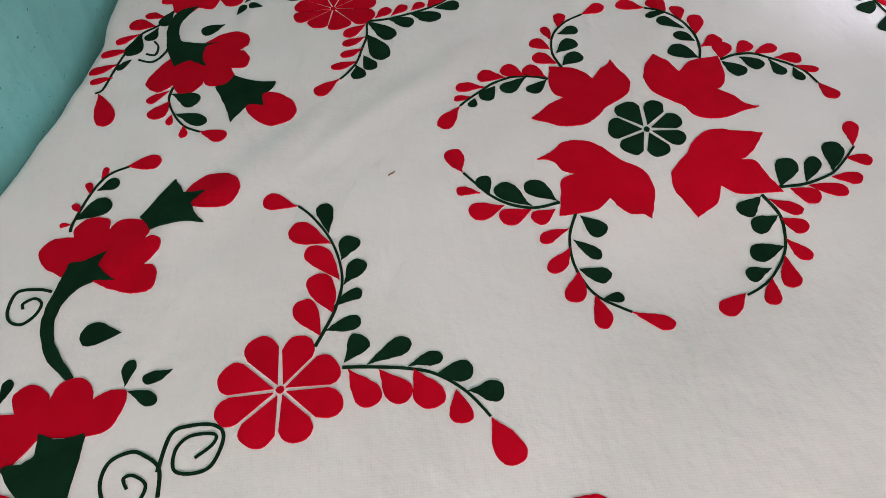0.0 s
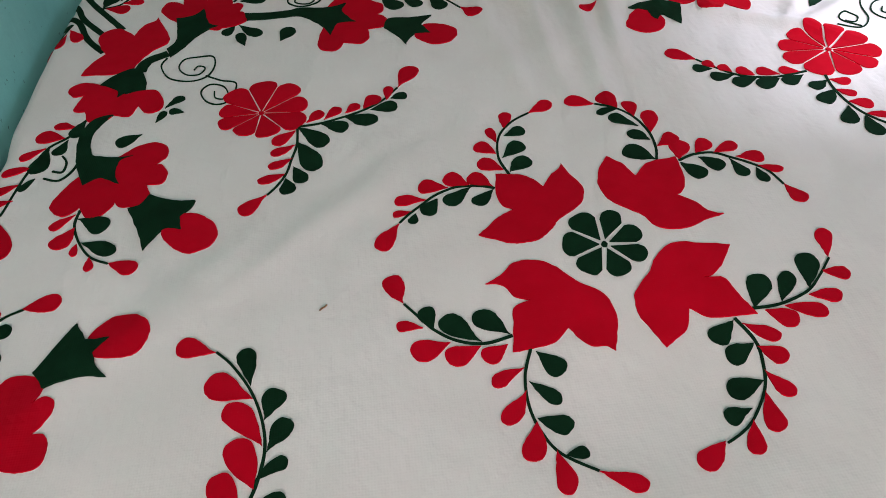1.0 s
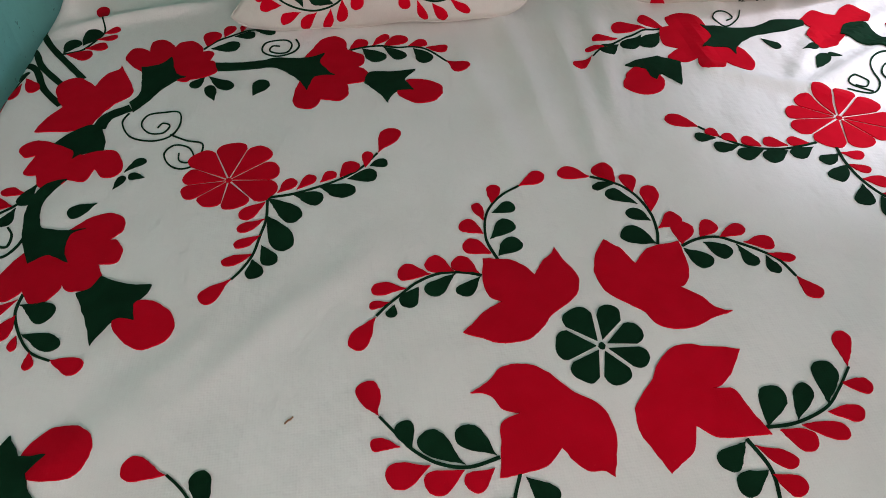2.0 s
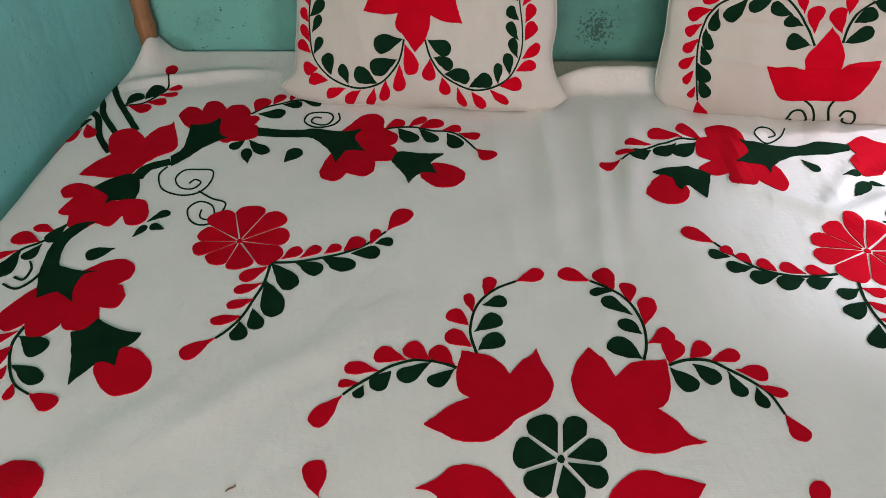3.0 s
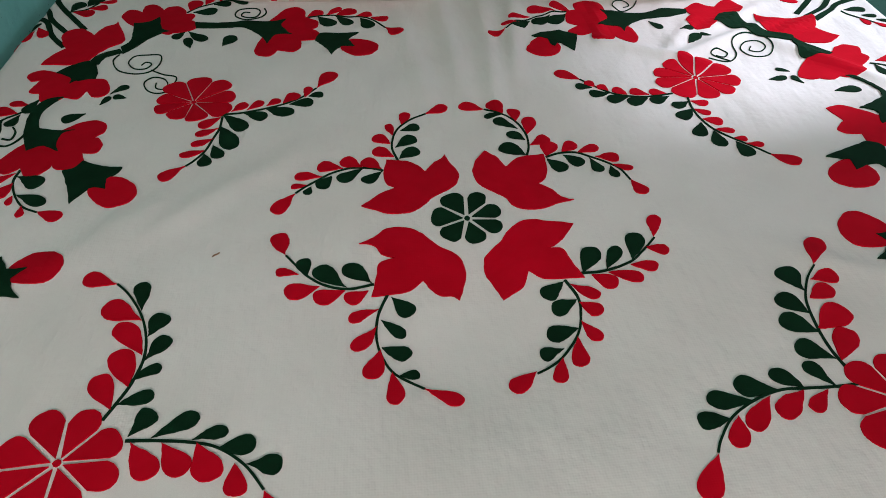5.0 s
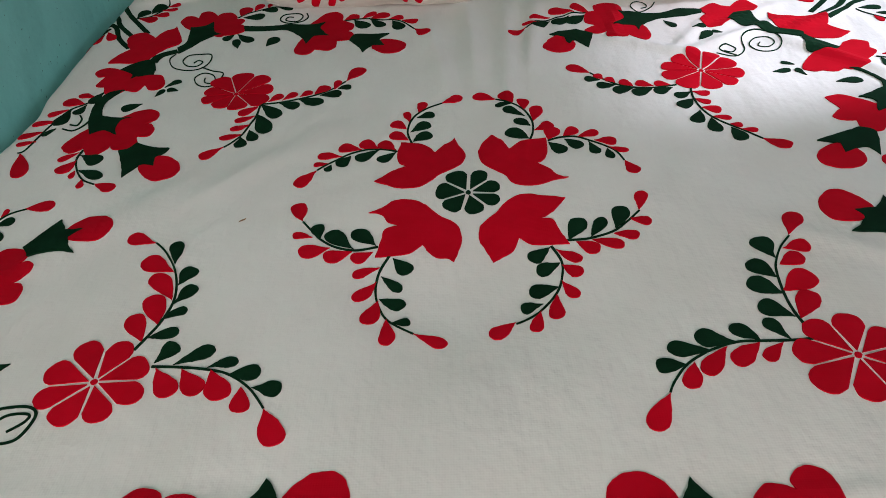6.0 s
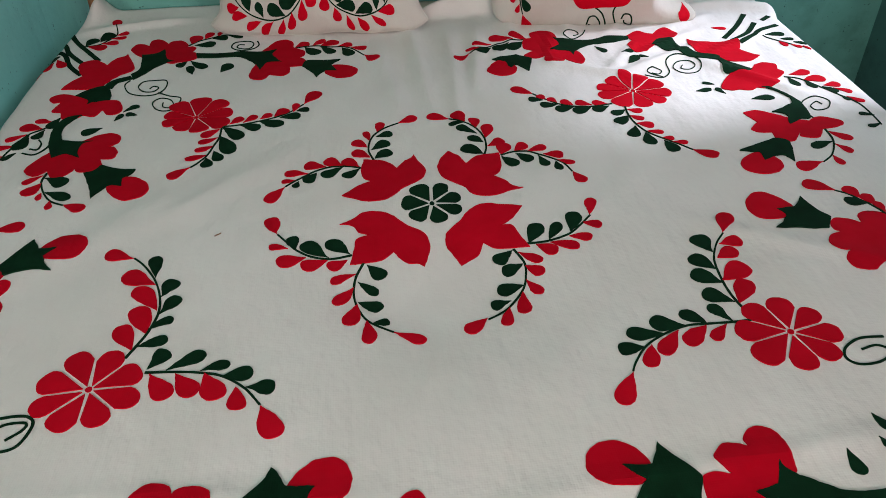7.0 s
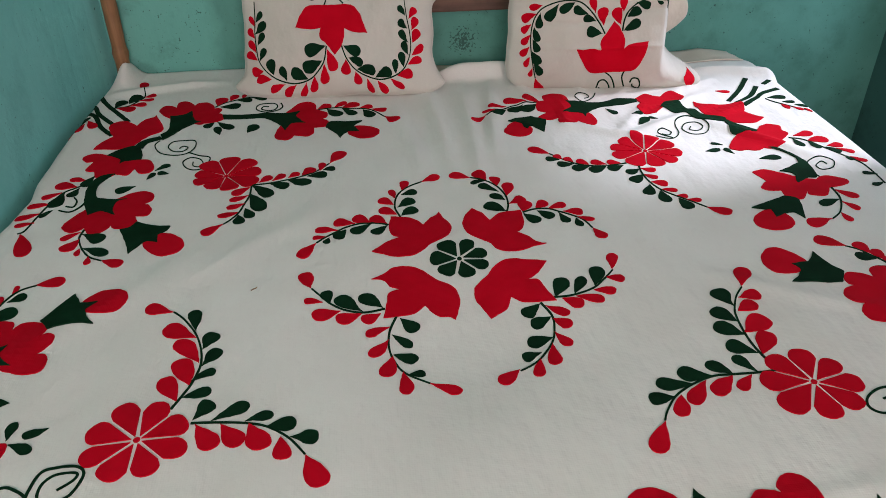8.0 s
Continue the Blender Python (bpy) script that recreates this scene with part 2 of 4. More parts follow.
# small creases in front of the pillows, running with the pull of the cloth
crease_rng = random.Random(5)
for k in range(8):
    cx, cy = 0.28 + 0.08 * k, (0.78, 0.62)[k % 2] + crease_rng.uniform(-0.05, 0.05)
    FOLDS.append((cx, cy, 1.75 - 1.5 * cx + crease_rng.uniform(-0.2, 0.2), 0.11, 0.016, 0.0019))
# fine puckers below the gap between the pillows
for k in range(9):
    FOLDS.append((-0.02 + 0.034 * k + crease_rng.uniform(-0.01, 0.01), 0.62 + crease_rng.uniform(-0.07, 0.07),
                  1.75 - 0.05 * k + crease_rng.uniform(-0.1, 0.1), 0.07, 0.008, 0.0006))


def relief(x, y):
    z = 0.0030 * noise.noise((x * 2.6, y * 2.6, 0.3)) + 0.0014 * noise.noise((x * 7, y * 5, 4.1))
    for f in FOLDS:
        z += (3.6 if f[1] > 0.35 else 2.0) * fold(x, y, *f)
    z -= 0.020 * math.exp(-(x / 0.22) ** 2 - ((y + 0.25) / 0.17) ** 2)
    z += 0.050 * math.exp(-((x + 0.855) / 0.028) ** 2 - ((y - 1.05) / 0.07) ** 2)
    sag = min(1.0, max(0.0, (y - 0.945) / 0.06))
    z -= 0.022 * sag * sag * (3 - 2 * sag) * min(1.0, max(0.0, (x + 0.45) / 0.3)) * min(1.0, max(0.3, (1.0 - x) / 0.3))
    z -= 0.030 * math.exp(-((x - 1.08) / 0.09) ** 2 - ((y - 1.09) / 0.08) ** 2)
    return z


def turn_down(d, r):
    """Past an edge by d along the cloth: outward, downward."""
    if d <= 0:
        return d, 0.0
    arc = r * math.pi / 2
    if d < arc:
        return r * math.sin(d / r), r * (1 - math.cos(d / r))
    return r, r + d - arc


def on_sheet(x, y, off=0.0):
    """The place of a point of the flat cloth, raised by off."""
    ox, dx = turn_down(x - EDGE_R, ROLL)
    oy, dy = turn_down(EDGE_FRONT - y, ROLL)
    edge = EDGE_L + wall_face(y) - LEFT + 0.010 * noise.noise((y * 5, 2.0, 0.5)) + 0.006 * noise.noise((y * 13, 5.0, 0.5))
    ol, dl = turn_down(edge - x, 0.026)
    if dl:
        return Vector((edge - ol, EDGE_FRONT - oy, BED_Z + relief(x, y) - dl - dy + off))
    lean = min(1.0, max(0.0, (dx - 0.02) / 0.02))
    sway = 0.012 * math.sin(y * 17) * min(1, dx * 4) if dx else 0.0
    return Vector((EDGE_R + ox + sway + off * lean, EDGE_FRONT - oy, BED_Z + relief(x, y) - dx - dy + off * (1 - lean)))


def grid_sheet(x0, x1, y0, y1, step, place):
    nx, ny = round((x1 - x0) / step), round((y1 - y0) / step)
    bm = bmesh.new()
    rows = [[bm.verts.new(place(x0 + (x1 - x0) * i / nx, y0 + (y1 - y0) * j / ny)) for i in range(nx + 1)] for j in range(ny + 1)]
    for j in range(ny):
        for i in range(nx):
            bm.faces.new((rows[j][i], rows[j][i + 1], rows[j + 1][i + 1], rows[j + 1][i]))
    return bm


# ---- bed ----
bed = new("bed")
tagged(bed, "low brown wooden double bed pushed into the corner", "bed")
bm = bmesh.new()
box(bm, LEFT + 0.03, 1.02, -1.02, 1.09, 0.26, 0.31)
part("platform", bevelled(bm, 0.006), WOOD, bed)
for x, y in ((-0.86, -0.96), (0.94, -0.96), (-0.86, 1.02), (0.94, 1.02)):
    bm = bmesh.new()
    box(bm, x - 0.04, x + 0.04, y - 0.04, y + 0.04, 0, 0.26)
    part("leg", bevelled(bm, 0.006), WOOD, bed)
bm = bmesh.new()
box(bm, EDGE_L - 0.005, 0.99, -1.02, 1.0, 0.31, BED_Z - 0.036)
mattress = tagged(mesh_object("mattress", bevelled(bm, 0.03, 3), PLAIN_COTTON), "plain beige cotton mattress under the sheet", "mattress")

sheet = mesh_object("bed_sheet", grid_sheet(-1.14, 1.40, -1.32, 1.085, 0.008, on_sheet), COTTON, smooth=True)
thick = sheet.modifiers.new("thickness", "SOLIDIFY")
thick.thickness, thick.offset = 0.002, -1
tagged(sheet, "cream cotton bed sheet with red and dark green flower applique", "bed sheet")


# ---- flat shapes ----
def spline(points, per=8, closed=False):
    """A smooth line through the points."""
    p = [Vector(q) for q in points]
    n = len(p)
    out = []
    for i in range(n if closed else n - 1):
        a, b, c, d = (p[(i + k) % n] for k in (-1, 0, 1, 2)) if closed else (p[max(i - 1, 0)], p[i], p[i + 1], p[min(i + 2, n - 1)])
        for k in range(per):
            t = k / per
            out.append(0.5 * (2 * b + (c - a) * t + (2 * a - 5 * b + 4 * c - d) * t * t + (3 * b - a - 3 * c + d) * t ** 3))
    if not closed:
        out.append(p[-1])
    return out


def arcs(*runs):
    """A closed outline of smooth runs that meet in sharp corners."""
    out = []
    for a, b in zip(runs, runs[1:] + runs[:1]):
        out += spline([*a, b[0]], 6)[:-1]
    return out


def drop(tip, end, width, blunt=1.15, bow=0.0, n=36):
    """A teardrop with its point at tip and its round end at end; bow: how far its middle swings to one side."""
    tip, end = Vector(tip), Vector(end)
    d = end - tip
    side = Vector((-d.y, d.x)).normalized()
    prof = [(0.5 - 0.5 * math.cos(a), math.sin(a) * math.sin(a / 2) ** blunt) for a in (2 * math.pi * k / n for k in range(n)) if a <= math.pi]
    top = max(h for _, h in prof)
    axis = [tip + d * s + side * (bow * d.length * math.sin(math.pi * s)) for s, _ in prof]
    up = [p + side * (width / 2 * h / top) for p, (_, h) in zip(axis, prof)]
    down = [p - side * (width / 2 * h / top) for p, (_, h) in list(zip(axis, prof))[1:-1]]
    return up + down[::-1]


def ribbon(points, w0, w1, per=8):
    line = spline(points, per)
    left, right = [], []
    for i, p in enumerate(line):
        t = (line[min(i + 1, len(line) - 1)] - line[max(i - 1, 0)]).normalized()
        w = (w0 + (w1 - w0) * i / (len(line) - 1)) / 2 * (1 + 0.04 * math.sin(i * 1.3))
        left.append(p + Vector((-t.y, t.x)) * w)
        right.append(p - Vector((-t.y, t.x)) * w)
    return left, right


def calyx_cut(points, scale=1.0):
    """A pointed outline whose sides bow inwards."""
    p = [Vector(q) for q in points]
    mid = sum(p, Vector((0, 0))) / len(p)
    p = [mid + (q - mid) * scale for q in p]
    out = []
    for a, b in zip(p, p[1:] + p[:1]):
        side = Vector((b.y - a.y, a.x - b.x))
        inward = side if side.dot(mid - (a + b) / 2) > 0 else -side
        out += [a + (b - a) * t + inward * (0.24 * t * (1 - t)) for t in (0, .17, .33, .5, .67, .83)]
    return out


def fan(base, ends, radius):
    """A flower head: round lobes about a base."""
    base = Vector(base)
    lobes, core = [], 0.52 * sum((Vector(e) - base).length for e in ends) / len(ends)
    for k, e in enumerate(ends):
        d = Vector(e) - base
        r = min(radius * (0.66 + 0.10 * ((k * 7) % 3) / 2), d.length * 0.42)
        lobes.append((d.normalized() * (d.length - r), r))
    out = []
    for k in range(110):
        a = 2 * math.pi * k / 110
        u = Vector((math.cos(a), math.sin(a)))
        far = core
        for c, r in lobes:
            h = c.dot(u)
            q = r * r - (c.length_squared - h * h)
            if q > 0:
                far = max(far, h + math.sqrt(q))
        out.append(base + u * far)
    return out


# ---- sewn-on pieces ----
class Cloth:
    """Where flat pieces are sewn on: a flat plan is bent by bend, laid on by lay and hung under the thing."""

    def __init__(self, thing, bend, lay, cell):
        self.thing, self.bend, self.lay, self.cell = thing, bend, lay, cell

    def _object(self, name, bm, material, parent, off):
        for v in bm.verts:
            v.co.z = 0
        edges = [e for e in bm.edges if e.is_boundary]
        low = bmesh.ops.extrude_edge_only(bm, edges=edges)["geom"]
        for v in low:
            if isinstance(v, bmesh.types.BMVert):
                v.co.z = -1
        for v in bm.verts:
            v.co = self.lay(v.co.x, v.co.y, off if v.co.z == 0 else -0.0012)
        bmesh.ops.recalc_face_normals(bm, faces=bm.faces)
        return mesh_object(name, bm, material, parent or self.thing)

    def piece(self, name, outline, material, parent=None, off=0.0019):
        pts = [self.bend(*p) for p in outline]
        pts = [(x + 0.0016 * noise.noise((x * 60, y * 60, 1.0)) + 0.0008 * noise.noise((x * 210, y * 210, 7.0)),
                y + 0.0016 * noise.noise((x * 60, y * 60, 4.0)) + 0.0008 * noise.noise((x * 210, y * 210, 9.0))) for x, y in pts]
        bm = bmesh.new()
        bm.faces.new([bm.verts.new((x, y, 0)) for x, y in pts])
        for axis in (0, 1):
            lo, hi = min(p[axis] for p in pts), max(p[axis] for p in pts)
            k = math.floor(lo / self.cell) + 1
            while k * self.cell < hi - 1e-4:
                at, no = [0, 0, 0], [0, 0, 0]
                at[axis], no[axis] = k * self.cell, 1
                bmesh.ops.bisect_plane(bm, geom=[*bm.verts, *bm.edges, *bm.faces], plane_co=at, plane_no=no)
                k += 1
        bmesh.ops.triangulate(bm, faces=bm.faces)
        return self._object(name, bm, material, parent, off)

    def line(self, name, points, w0, w1, material, parent=None, off=0.0016):
        left, right = ribbon(points, w0, w1)
        bm = bmesh.new()
        a = [bm.verts.new((*self.bend(*p), 0)) for p in left]
        b = [bm.verts.new((*self.bend(*p), 0)) for p in right]
        for i in range(len(a) - 1):
            bm.faces.new((a[i], b[i], b[i + 1], a[i + 1]))
        return self._object(name, bm, material, parent, off)

    def sprig(self, points, red_side, reds, greens, size, tail, rng, first=0.06, wide=0.58):
        """A thin stem with red drops on one side, green ones on the other, and a long red drop at its end."""
        stem = self.line("stem", points, 0.0034, 0.0022, GREEN)
        line = spline(points, 14)
        steps = [0.0]
        for p, q in zip(line, line[1:]):
            steps.append(steps[-1] + (q - p).length)
        total = steps[-1]

        def along(s):
            i = min(max(k for k, v in enumerate(steps) if v <= s + 1e-9), len(line) - 2)
            return line[i].lerp(line[i + 1], (s - steps[i]) / max(1e-6, steps[i + 1] - steps[i])), (line[i + 1] - line[i]).normalized()

        chord, start = line[-1] - line[0], line[len(line) // 3] - line[0]
        hollow = 1 if start.x * chord.y - start.y * chord.x > 0 else -1
        for count, side, material, name in ((reds, red_side, RED, "petal"), (greens, -red_side, GREEN, "leaf")):
            for k in range(count):
                f = first + (0.93 - first) * (k + (0.0 if side == red_side else 0.25)) / max(1, count)
                p, t = along(total * f)
                out = Vector((-t.y, t.x)) * side
                a = radians(rng.uniform(47, 58) if side == hollow else rng.uniform(42, 54))
                d = t * math.cos(a) + out * math.sin(a)
                room = total * (0.93 - first) / count
                long = min(size * 1.08, room * 1.6) * rng.uniform(0.92, 1.1) * (1.05 - 0.18 * k / max(1, count - 1)) * (0.88 if side == hollow and room < size else 1.0)
                tip = p + out * 0.0016
                self.piece(name, drop(tip, tip + d * long, min(long * wide * 1.08, room * (0.61 if side == hollow else 0.76)) * rng.uniform(0.92, 1.06), rng.uniform(1.0, 1.6)), material, stem)
        p, t = along(total)
        if tail:
            end = Vector(tail)
            self.piece("petal", drop(p - (end - p).normalized() * 0.004, end, (end - p).length * 0.53, 1.5), RED, stem)
        return stem


# ---- the sheet's pattern ----
sewn = Cloth(sheet, lambda u, v: (u, v), on_sheet, 0.014)
cuts = random.Random(20)


def cut(name, material, *runs, off=0.0019, on=sewn):
    """A piece cut freehand: smooth runs that meet in sharp corners."""
    return on.piece(name, arcs(*runs) if len(runs) > 1 else spline(runs[0], 8, True), material, off=off)


def leaf(shape, material, parent=None, on=sewn):
    """A drop from its tip to its round end, with its width."""
    x0, y0, x1, y1, width = shape
    name = "petal" if material is RED else "leaf"
    return on.piece(name, drop((x0, y0), (x1, y1), width, cuts.uniform(1.3, 2.0), cuts.uniform(-0.05, 0.05)), material, parent)


def sprig(stem, tail, reds, greens, on=sewn):
    """A thin stem with red and green drops, and a long red drop at its end."""
    line = on.line("stem", stem, 0.0040, 0.0030, GREEN)
    for shape in reds:
        leaf(shape, RED, line, on)
    for shape in greens:
        leaf(shape, GREEN, line, on)
    if tail:
        leaf(tail, RED, line, on)


def round_flower(centre, petals, material, gap=0.0045):
    """Petals (angle, reach) with straight sides, a gap between neighbours, and a small hub."""
    c = Vector(centre)
    hub = sewn.piece("flower_hub", [c + Vector((.0050 * math.cos(a), .0050 * math.sin(a))) for a in (k * .7854 for k in range(8))], material)
    n = len(petals)
    for k, (angle, reach) in enumerate(petals):
        before = (angle - petals[k - 1][0]) % 360 / 2
        after = (petals[(k + 1) % n][0] - angle) % 360 / 2
        mid, half = radians(angle + (after - before) / 2), radians((before + after) / 2)
        d, side = Vector((math.cos(mid), math.sin(mid))), Vector((-math.sin(mid), math.cos(mid)))
        slope = math.tan(half)
        inner, outer = gap / slope * 0.5 + 0.002, reach * (cuts.uniform(0.66, 0.74) + (0.09 if gap < 0.004 else 0.0))
        wide = outer * slope - gap / 2
        out = [c + d * inner]
        for q in range(13):
            a = -math.pi / 2 + math.pi * q / 12
            out.append(c + d * (outer + (reach - outer) * math.cos(a) ** 0.72) + side * (wide * math.sin(a)))
        sewn.piece("petal", out, material, hub)


# lilies round the middle
cut("lily", RED, [(-.168, .042), (-.150, .058), (-.131, .076)], [(-.110, .085), (-.125, .098), (-.130, .127)], [(-.124, .166), (-.104, .161), (-.079, .153)],
    [(-.059, .126), (-.044, .149), (-.031, .159)], [(-.023, .173), (-.018, .153), (-.004, .119), (-.008, .091), (-.023, .073), (-.051, .055), (-.065, .038), (-.084, .023), (-.102, .019), (-.125, .020), (-.148, .032)])
cut("lily", RED, [(.176, .027), (.158, .035), (.146, .055)], [(.124, .077), (.137, .084), (.147, .109)], [(.150, .158), (.125, .155), (.099, .148)], [(.079, .125), (.070, .148), (.057, .166)],
    [(.047, .176), (.031, .152), (.021, .119), (.025, .085), (.051, .058), (.067, .041), (.078, .019), (.103, .010), (.125, .011), (.149, .021)])
cut("lily", RED, [(-.171, -.047), (-.149, -.053), (-.136, -.073)], [(-.117, -.080), (-.141, -.091), (-.147, -.123)], [(-.154, -.157), (-.124, -.153), (-.098, -.147)],
    [(-.079, -.128), (-.060, -.155), (-.039, -.160)], [(-.028, -.168), (-.022, -.148), (-.014, -.119), (-.023, -.083), (-.053, -.058), (-.078, -.027), (-.104, -.015), (-.129, -.016), (-.147, -.033)])
cut("lily", RED, [(.163, -.031), (.145, -.056), (.127, -.074)], [(.111, -.079), (.135, -.084), (.146, -.117)], [(.156, -.145), (.129, -.143), (.100, -.140)],
    [(.077, -.122), (.066, -.151), (.048, -.162)], [(.034, -.173), (.023, -.147), (.013, -.117), (.019, -.086), (.046, -.056), (.066, -.029), (.092, -.014), (.123, -.021)])

# round flowers
round_flower((-.001, -.002), [(-131, .057), (-77, .057), (-28, .059), (16, .057), (70, .066), (106, .066), (174, .057)], GREEN, .0062)
round_flower((-.515, -.407), [(-157, .078), (-117, .075), (-63, .072), (-21, .078), (22, .073), (76, .077), (114, .084), (162, .079)], RED, .0048)
round_flower((.499, -.404), [(-144, .089), (-97, .078), (-53, .075), (-6, .075), (34, .071), (83, .077), (126, .079), (171, .082)], RED, .0044)
round_flower((-.489, .391), [(-165, .074), (-125, .064), (-72, .069), (-34, .085), (15, .080), (51, .092), (92, .095), (126, .096), (165, .075)], RED, .0026)
round_flower((.499, .396), [(-169, .086), (-131, .084), (-80, .080), (-47, .084), (-17, .087), (22, .082), (60, .083), (91, .083), (124, .077), (158, .083)], RED, .0036)

# sprigs round the middle and at the round flowers
sprig([(-.103, .159), (-.112, .192), (-.113, .214), (-.108, .245), (-.096, .271), (-.074, .294), (-.047, .309)],
      (-.047, .309, -.006, .332, .026),
      [(-.111, .174, -.145, .200, .028), (-.115, .214, -.145, .241, .027), (-.110, .242, -.119, .279, .016), (-.093, .274, -.085, .317, .021)],
      [(-.102, .168, -.067, .194, .029), (-.107, .203, -.071, .233, .029), (-.097, .256, -.062, .268, .024)])
sprig([(-.130, .135), (-.147, .142), (-.166, .146), (-.190, .146), (-.219, .134), (-.240, .117), (-.260, .100), (-.275, .084)],
      (-.275, .082, -.306, .033, .027),
      [(-.132, .138, -.164, .169, .029), (-.165, .147, -.200, .175, .030), (-.198, .147, -.242, .156, .030), (-.233, .126, -.279, .129, .023), (-.256, .104, -.284, .100, .012)],
      [(-.132, .133, -.165, .106, .023), (-.165, .143, -.206, .113, .026), (-.216, .127, -.239, .095, .025), (-.250, .100, -.258, .079, .015)])
sprig([(.120, .157), (.127, .182), (.129, .219), (.120, .257), (.106, .279), (.086, .292), (.063, .311)],
      (.063, .311, .018, .331, .028),
      [(.131, .187, .166, .211, .028), (.130, .222, .142, .278, .027), (.116, .265, .116, .308, .025), (.095, .287, .076, .332, .031)],
      [(.119, .158, .078, .190, .034), (.125, .204, .095, .227, .024), (.117, .242, .077, .270, .023), (.095, .286, .060, .285, .015)])
sprig([(.152, .149), (.177, .159), (.206, .159), (.229, .144), (.253, .125), (.271, .105), (.281, .073)],
      (.281, .073, .298, .034, .024),
      [(.153, .150, .166, .196, .032), (.181, .161, .209, .191, .025), (.208, .159, .249, .174, .022), (.237, .145, .278, .137, .027), (.259, .119, .294, .105, .016)],
      [(.152, .144, .179, .106, .028), (.183, .152, .211, .121, .027), (.226, .141, .238, .099, .021), (.256, .115, .261, .081, .017)])
sprig([(-.150, -.132), (-.186, -.140), (-.219, -.132), (-.245, -.113), (-.262, -.091), (-.280, -.066)],
      (-.280, -.066, -.294, -.016, .029),
      [(-.158, -.146, -.192, -.162, .025), (-.192, -.144, -.236, -.158, .030), (-.228, -.134, -.278, -.145, .033), (-.260, -.107, -.293, -.102, .018)],
      [(-.152, -.130, -.193, -.094, .030), (-.189, -.137, -.234, -.094, .032), (-.245, -.113, -.254, -.075, .024)])
sprig([(-.131, -.153), (-.145, -.191), (-.148, -.233), (-.140, -.269), (-.124, -.297), (-.088, -.322)],
      (-.088, -.322, -.040, -.347, .022),
      [(-.144, -.180, -.186, -.200, .020), (-.147, -.212, -.180, -.253, .022), (-.142, -.253, -.160, -.303, .026), (-.128, -.293, -.126, -.346, .023)],
      [(-.125, -.158, -.097, -.191, .028), (-.141, -.199, -.110, -.231, .019), (-.142, -.249, -.103, -.265, .026), (-.119, -.299, -.093, -.297, .017)])
sprig([(.127, -.146), (.139, -.181), (.137, -.211), (.126, -.246), (.100, -.281), (.080, -.297), (.060, -.307)],
      (.059, -.305, .023, -.334, .026),
      [(.133, -.155, .170, -.184, .020), (.139, -.190, .166, -.215, .024), (.134, -.223, .155, -.261, .020), (.125, -.250, .119, -.304, .024), (.098, -.283, .086, -.327, .021)],
      [(.125, -.148, .092, -.175, .028), (.137, -.185, .100, -.203, .027), (.128, -.237, .084, -.246, .029), (.103, -.270, .069, -.279, .023)])
sprig([(.153, -.136), (.188, -.136), (.228, -.123), (.253, -.102), (.279, -.074)],
      (.279, -.074, .294, -.021, .023),
      [(.167, -.142, .200, -.167, .027), (.192, -.139, .240, -.158, .022), (.228, -.128, .268, -.134, .022), (.260, -.093, .293, -.105, .022)],
      [(.155, -.135, .182, -.088, .031), (.191, -.134, .219, -.089, .022), (.233, -.119, .252, -.062, .030)])
sprig([(-.478, -.350), (-.467, -.325), (-.456, -.296), (-.449, -.256), (-.454, -.217), (-.469, -.175), (-.495, -.133), (-.516, -.110)],
      (-.516, -.110, -.566, -.092, .030),
      [(-.471, -.335, -.501, -.279, .031), (-.458, -.301, -.485, -.238, .036), (-.452, -.250, -.496, -.190, .032), (-.466, -.185, -.523, -.151, .037)],
      [(-.467, -.328, -.424, -.314, .022), (-.459, -.293, -.423, -.269, .018), (-.447, -.257, -.424, -.218, .025), (-.452, -.216, -.436, -.176, .028), (-.470, -.167, -.480, -.110, .024)])
sprig([(-.444, -.382), (-.410, -.384), (-.369, -.389), (-.335, -.399), (-.301, -.425), (-.276, -.459)],
      (-.275, -.461, -.250, -.517, .034),
      [(-.438, -.384, -.405, -.434, .032), (-.401, -.388, -.367, -.431, .031), (-.360, -.390, -.334, -.442, .035), (-.312, -.422, -.305, -.465, .027)],
      [(-.442, -.376, -.421, -.338, .029), (-.415, -.380, -.363, -.350, .025), (-.366, -.386, -.326, -.375, .019), (-.333, -.399, -.291, -.395, .028), (-.299, -.425, -.258, -.428, .027)])
sprig([(.450, -.343), (.445, -.316), (.444, -.282), (.448, -.240), (.455, -.214), (.473, -.180), (.494, -.155)],
      (.494, -.155, .524, -.096, .032),
      [(.449, -.333, .482, -.280, .034), (.445, -.277, .496, -.239, .042), (.458, -.221, .498, -.200, .030), (.475, -.183, .518, -.177, .029)],
      [(.444, -.329, .402, -.300, .034), (.444, -.283, .402, -.250, .035), (.446, -.249, .414, -.210, .033), (.457, -.207, .443, -.155, .036)])
sprig([(.456, -.371), (.423, -.373), (.385, -.372), (.351, -.372), (.313, -.385), (.278, -.407), (.254, -.436), (.244, -.454)],
      (.244, -.454, .212, -.512, .029),
      [(.412, -.377, .380, -.407, .021), (.382, -.375, .338, -.411, .030), (.336, -.379, .296, -.427, .027), (.286, -.405, .270, -.450, .025)],
      [(.424, -.372, .401, -.331, .022), (.384, -.372, .350, -.341, .024), (.351, -.372, .299, -.356, .034), (.315, -.385, .257, -.376, .029), (.276, -.409, .235, -.410, .026)])
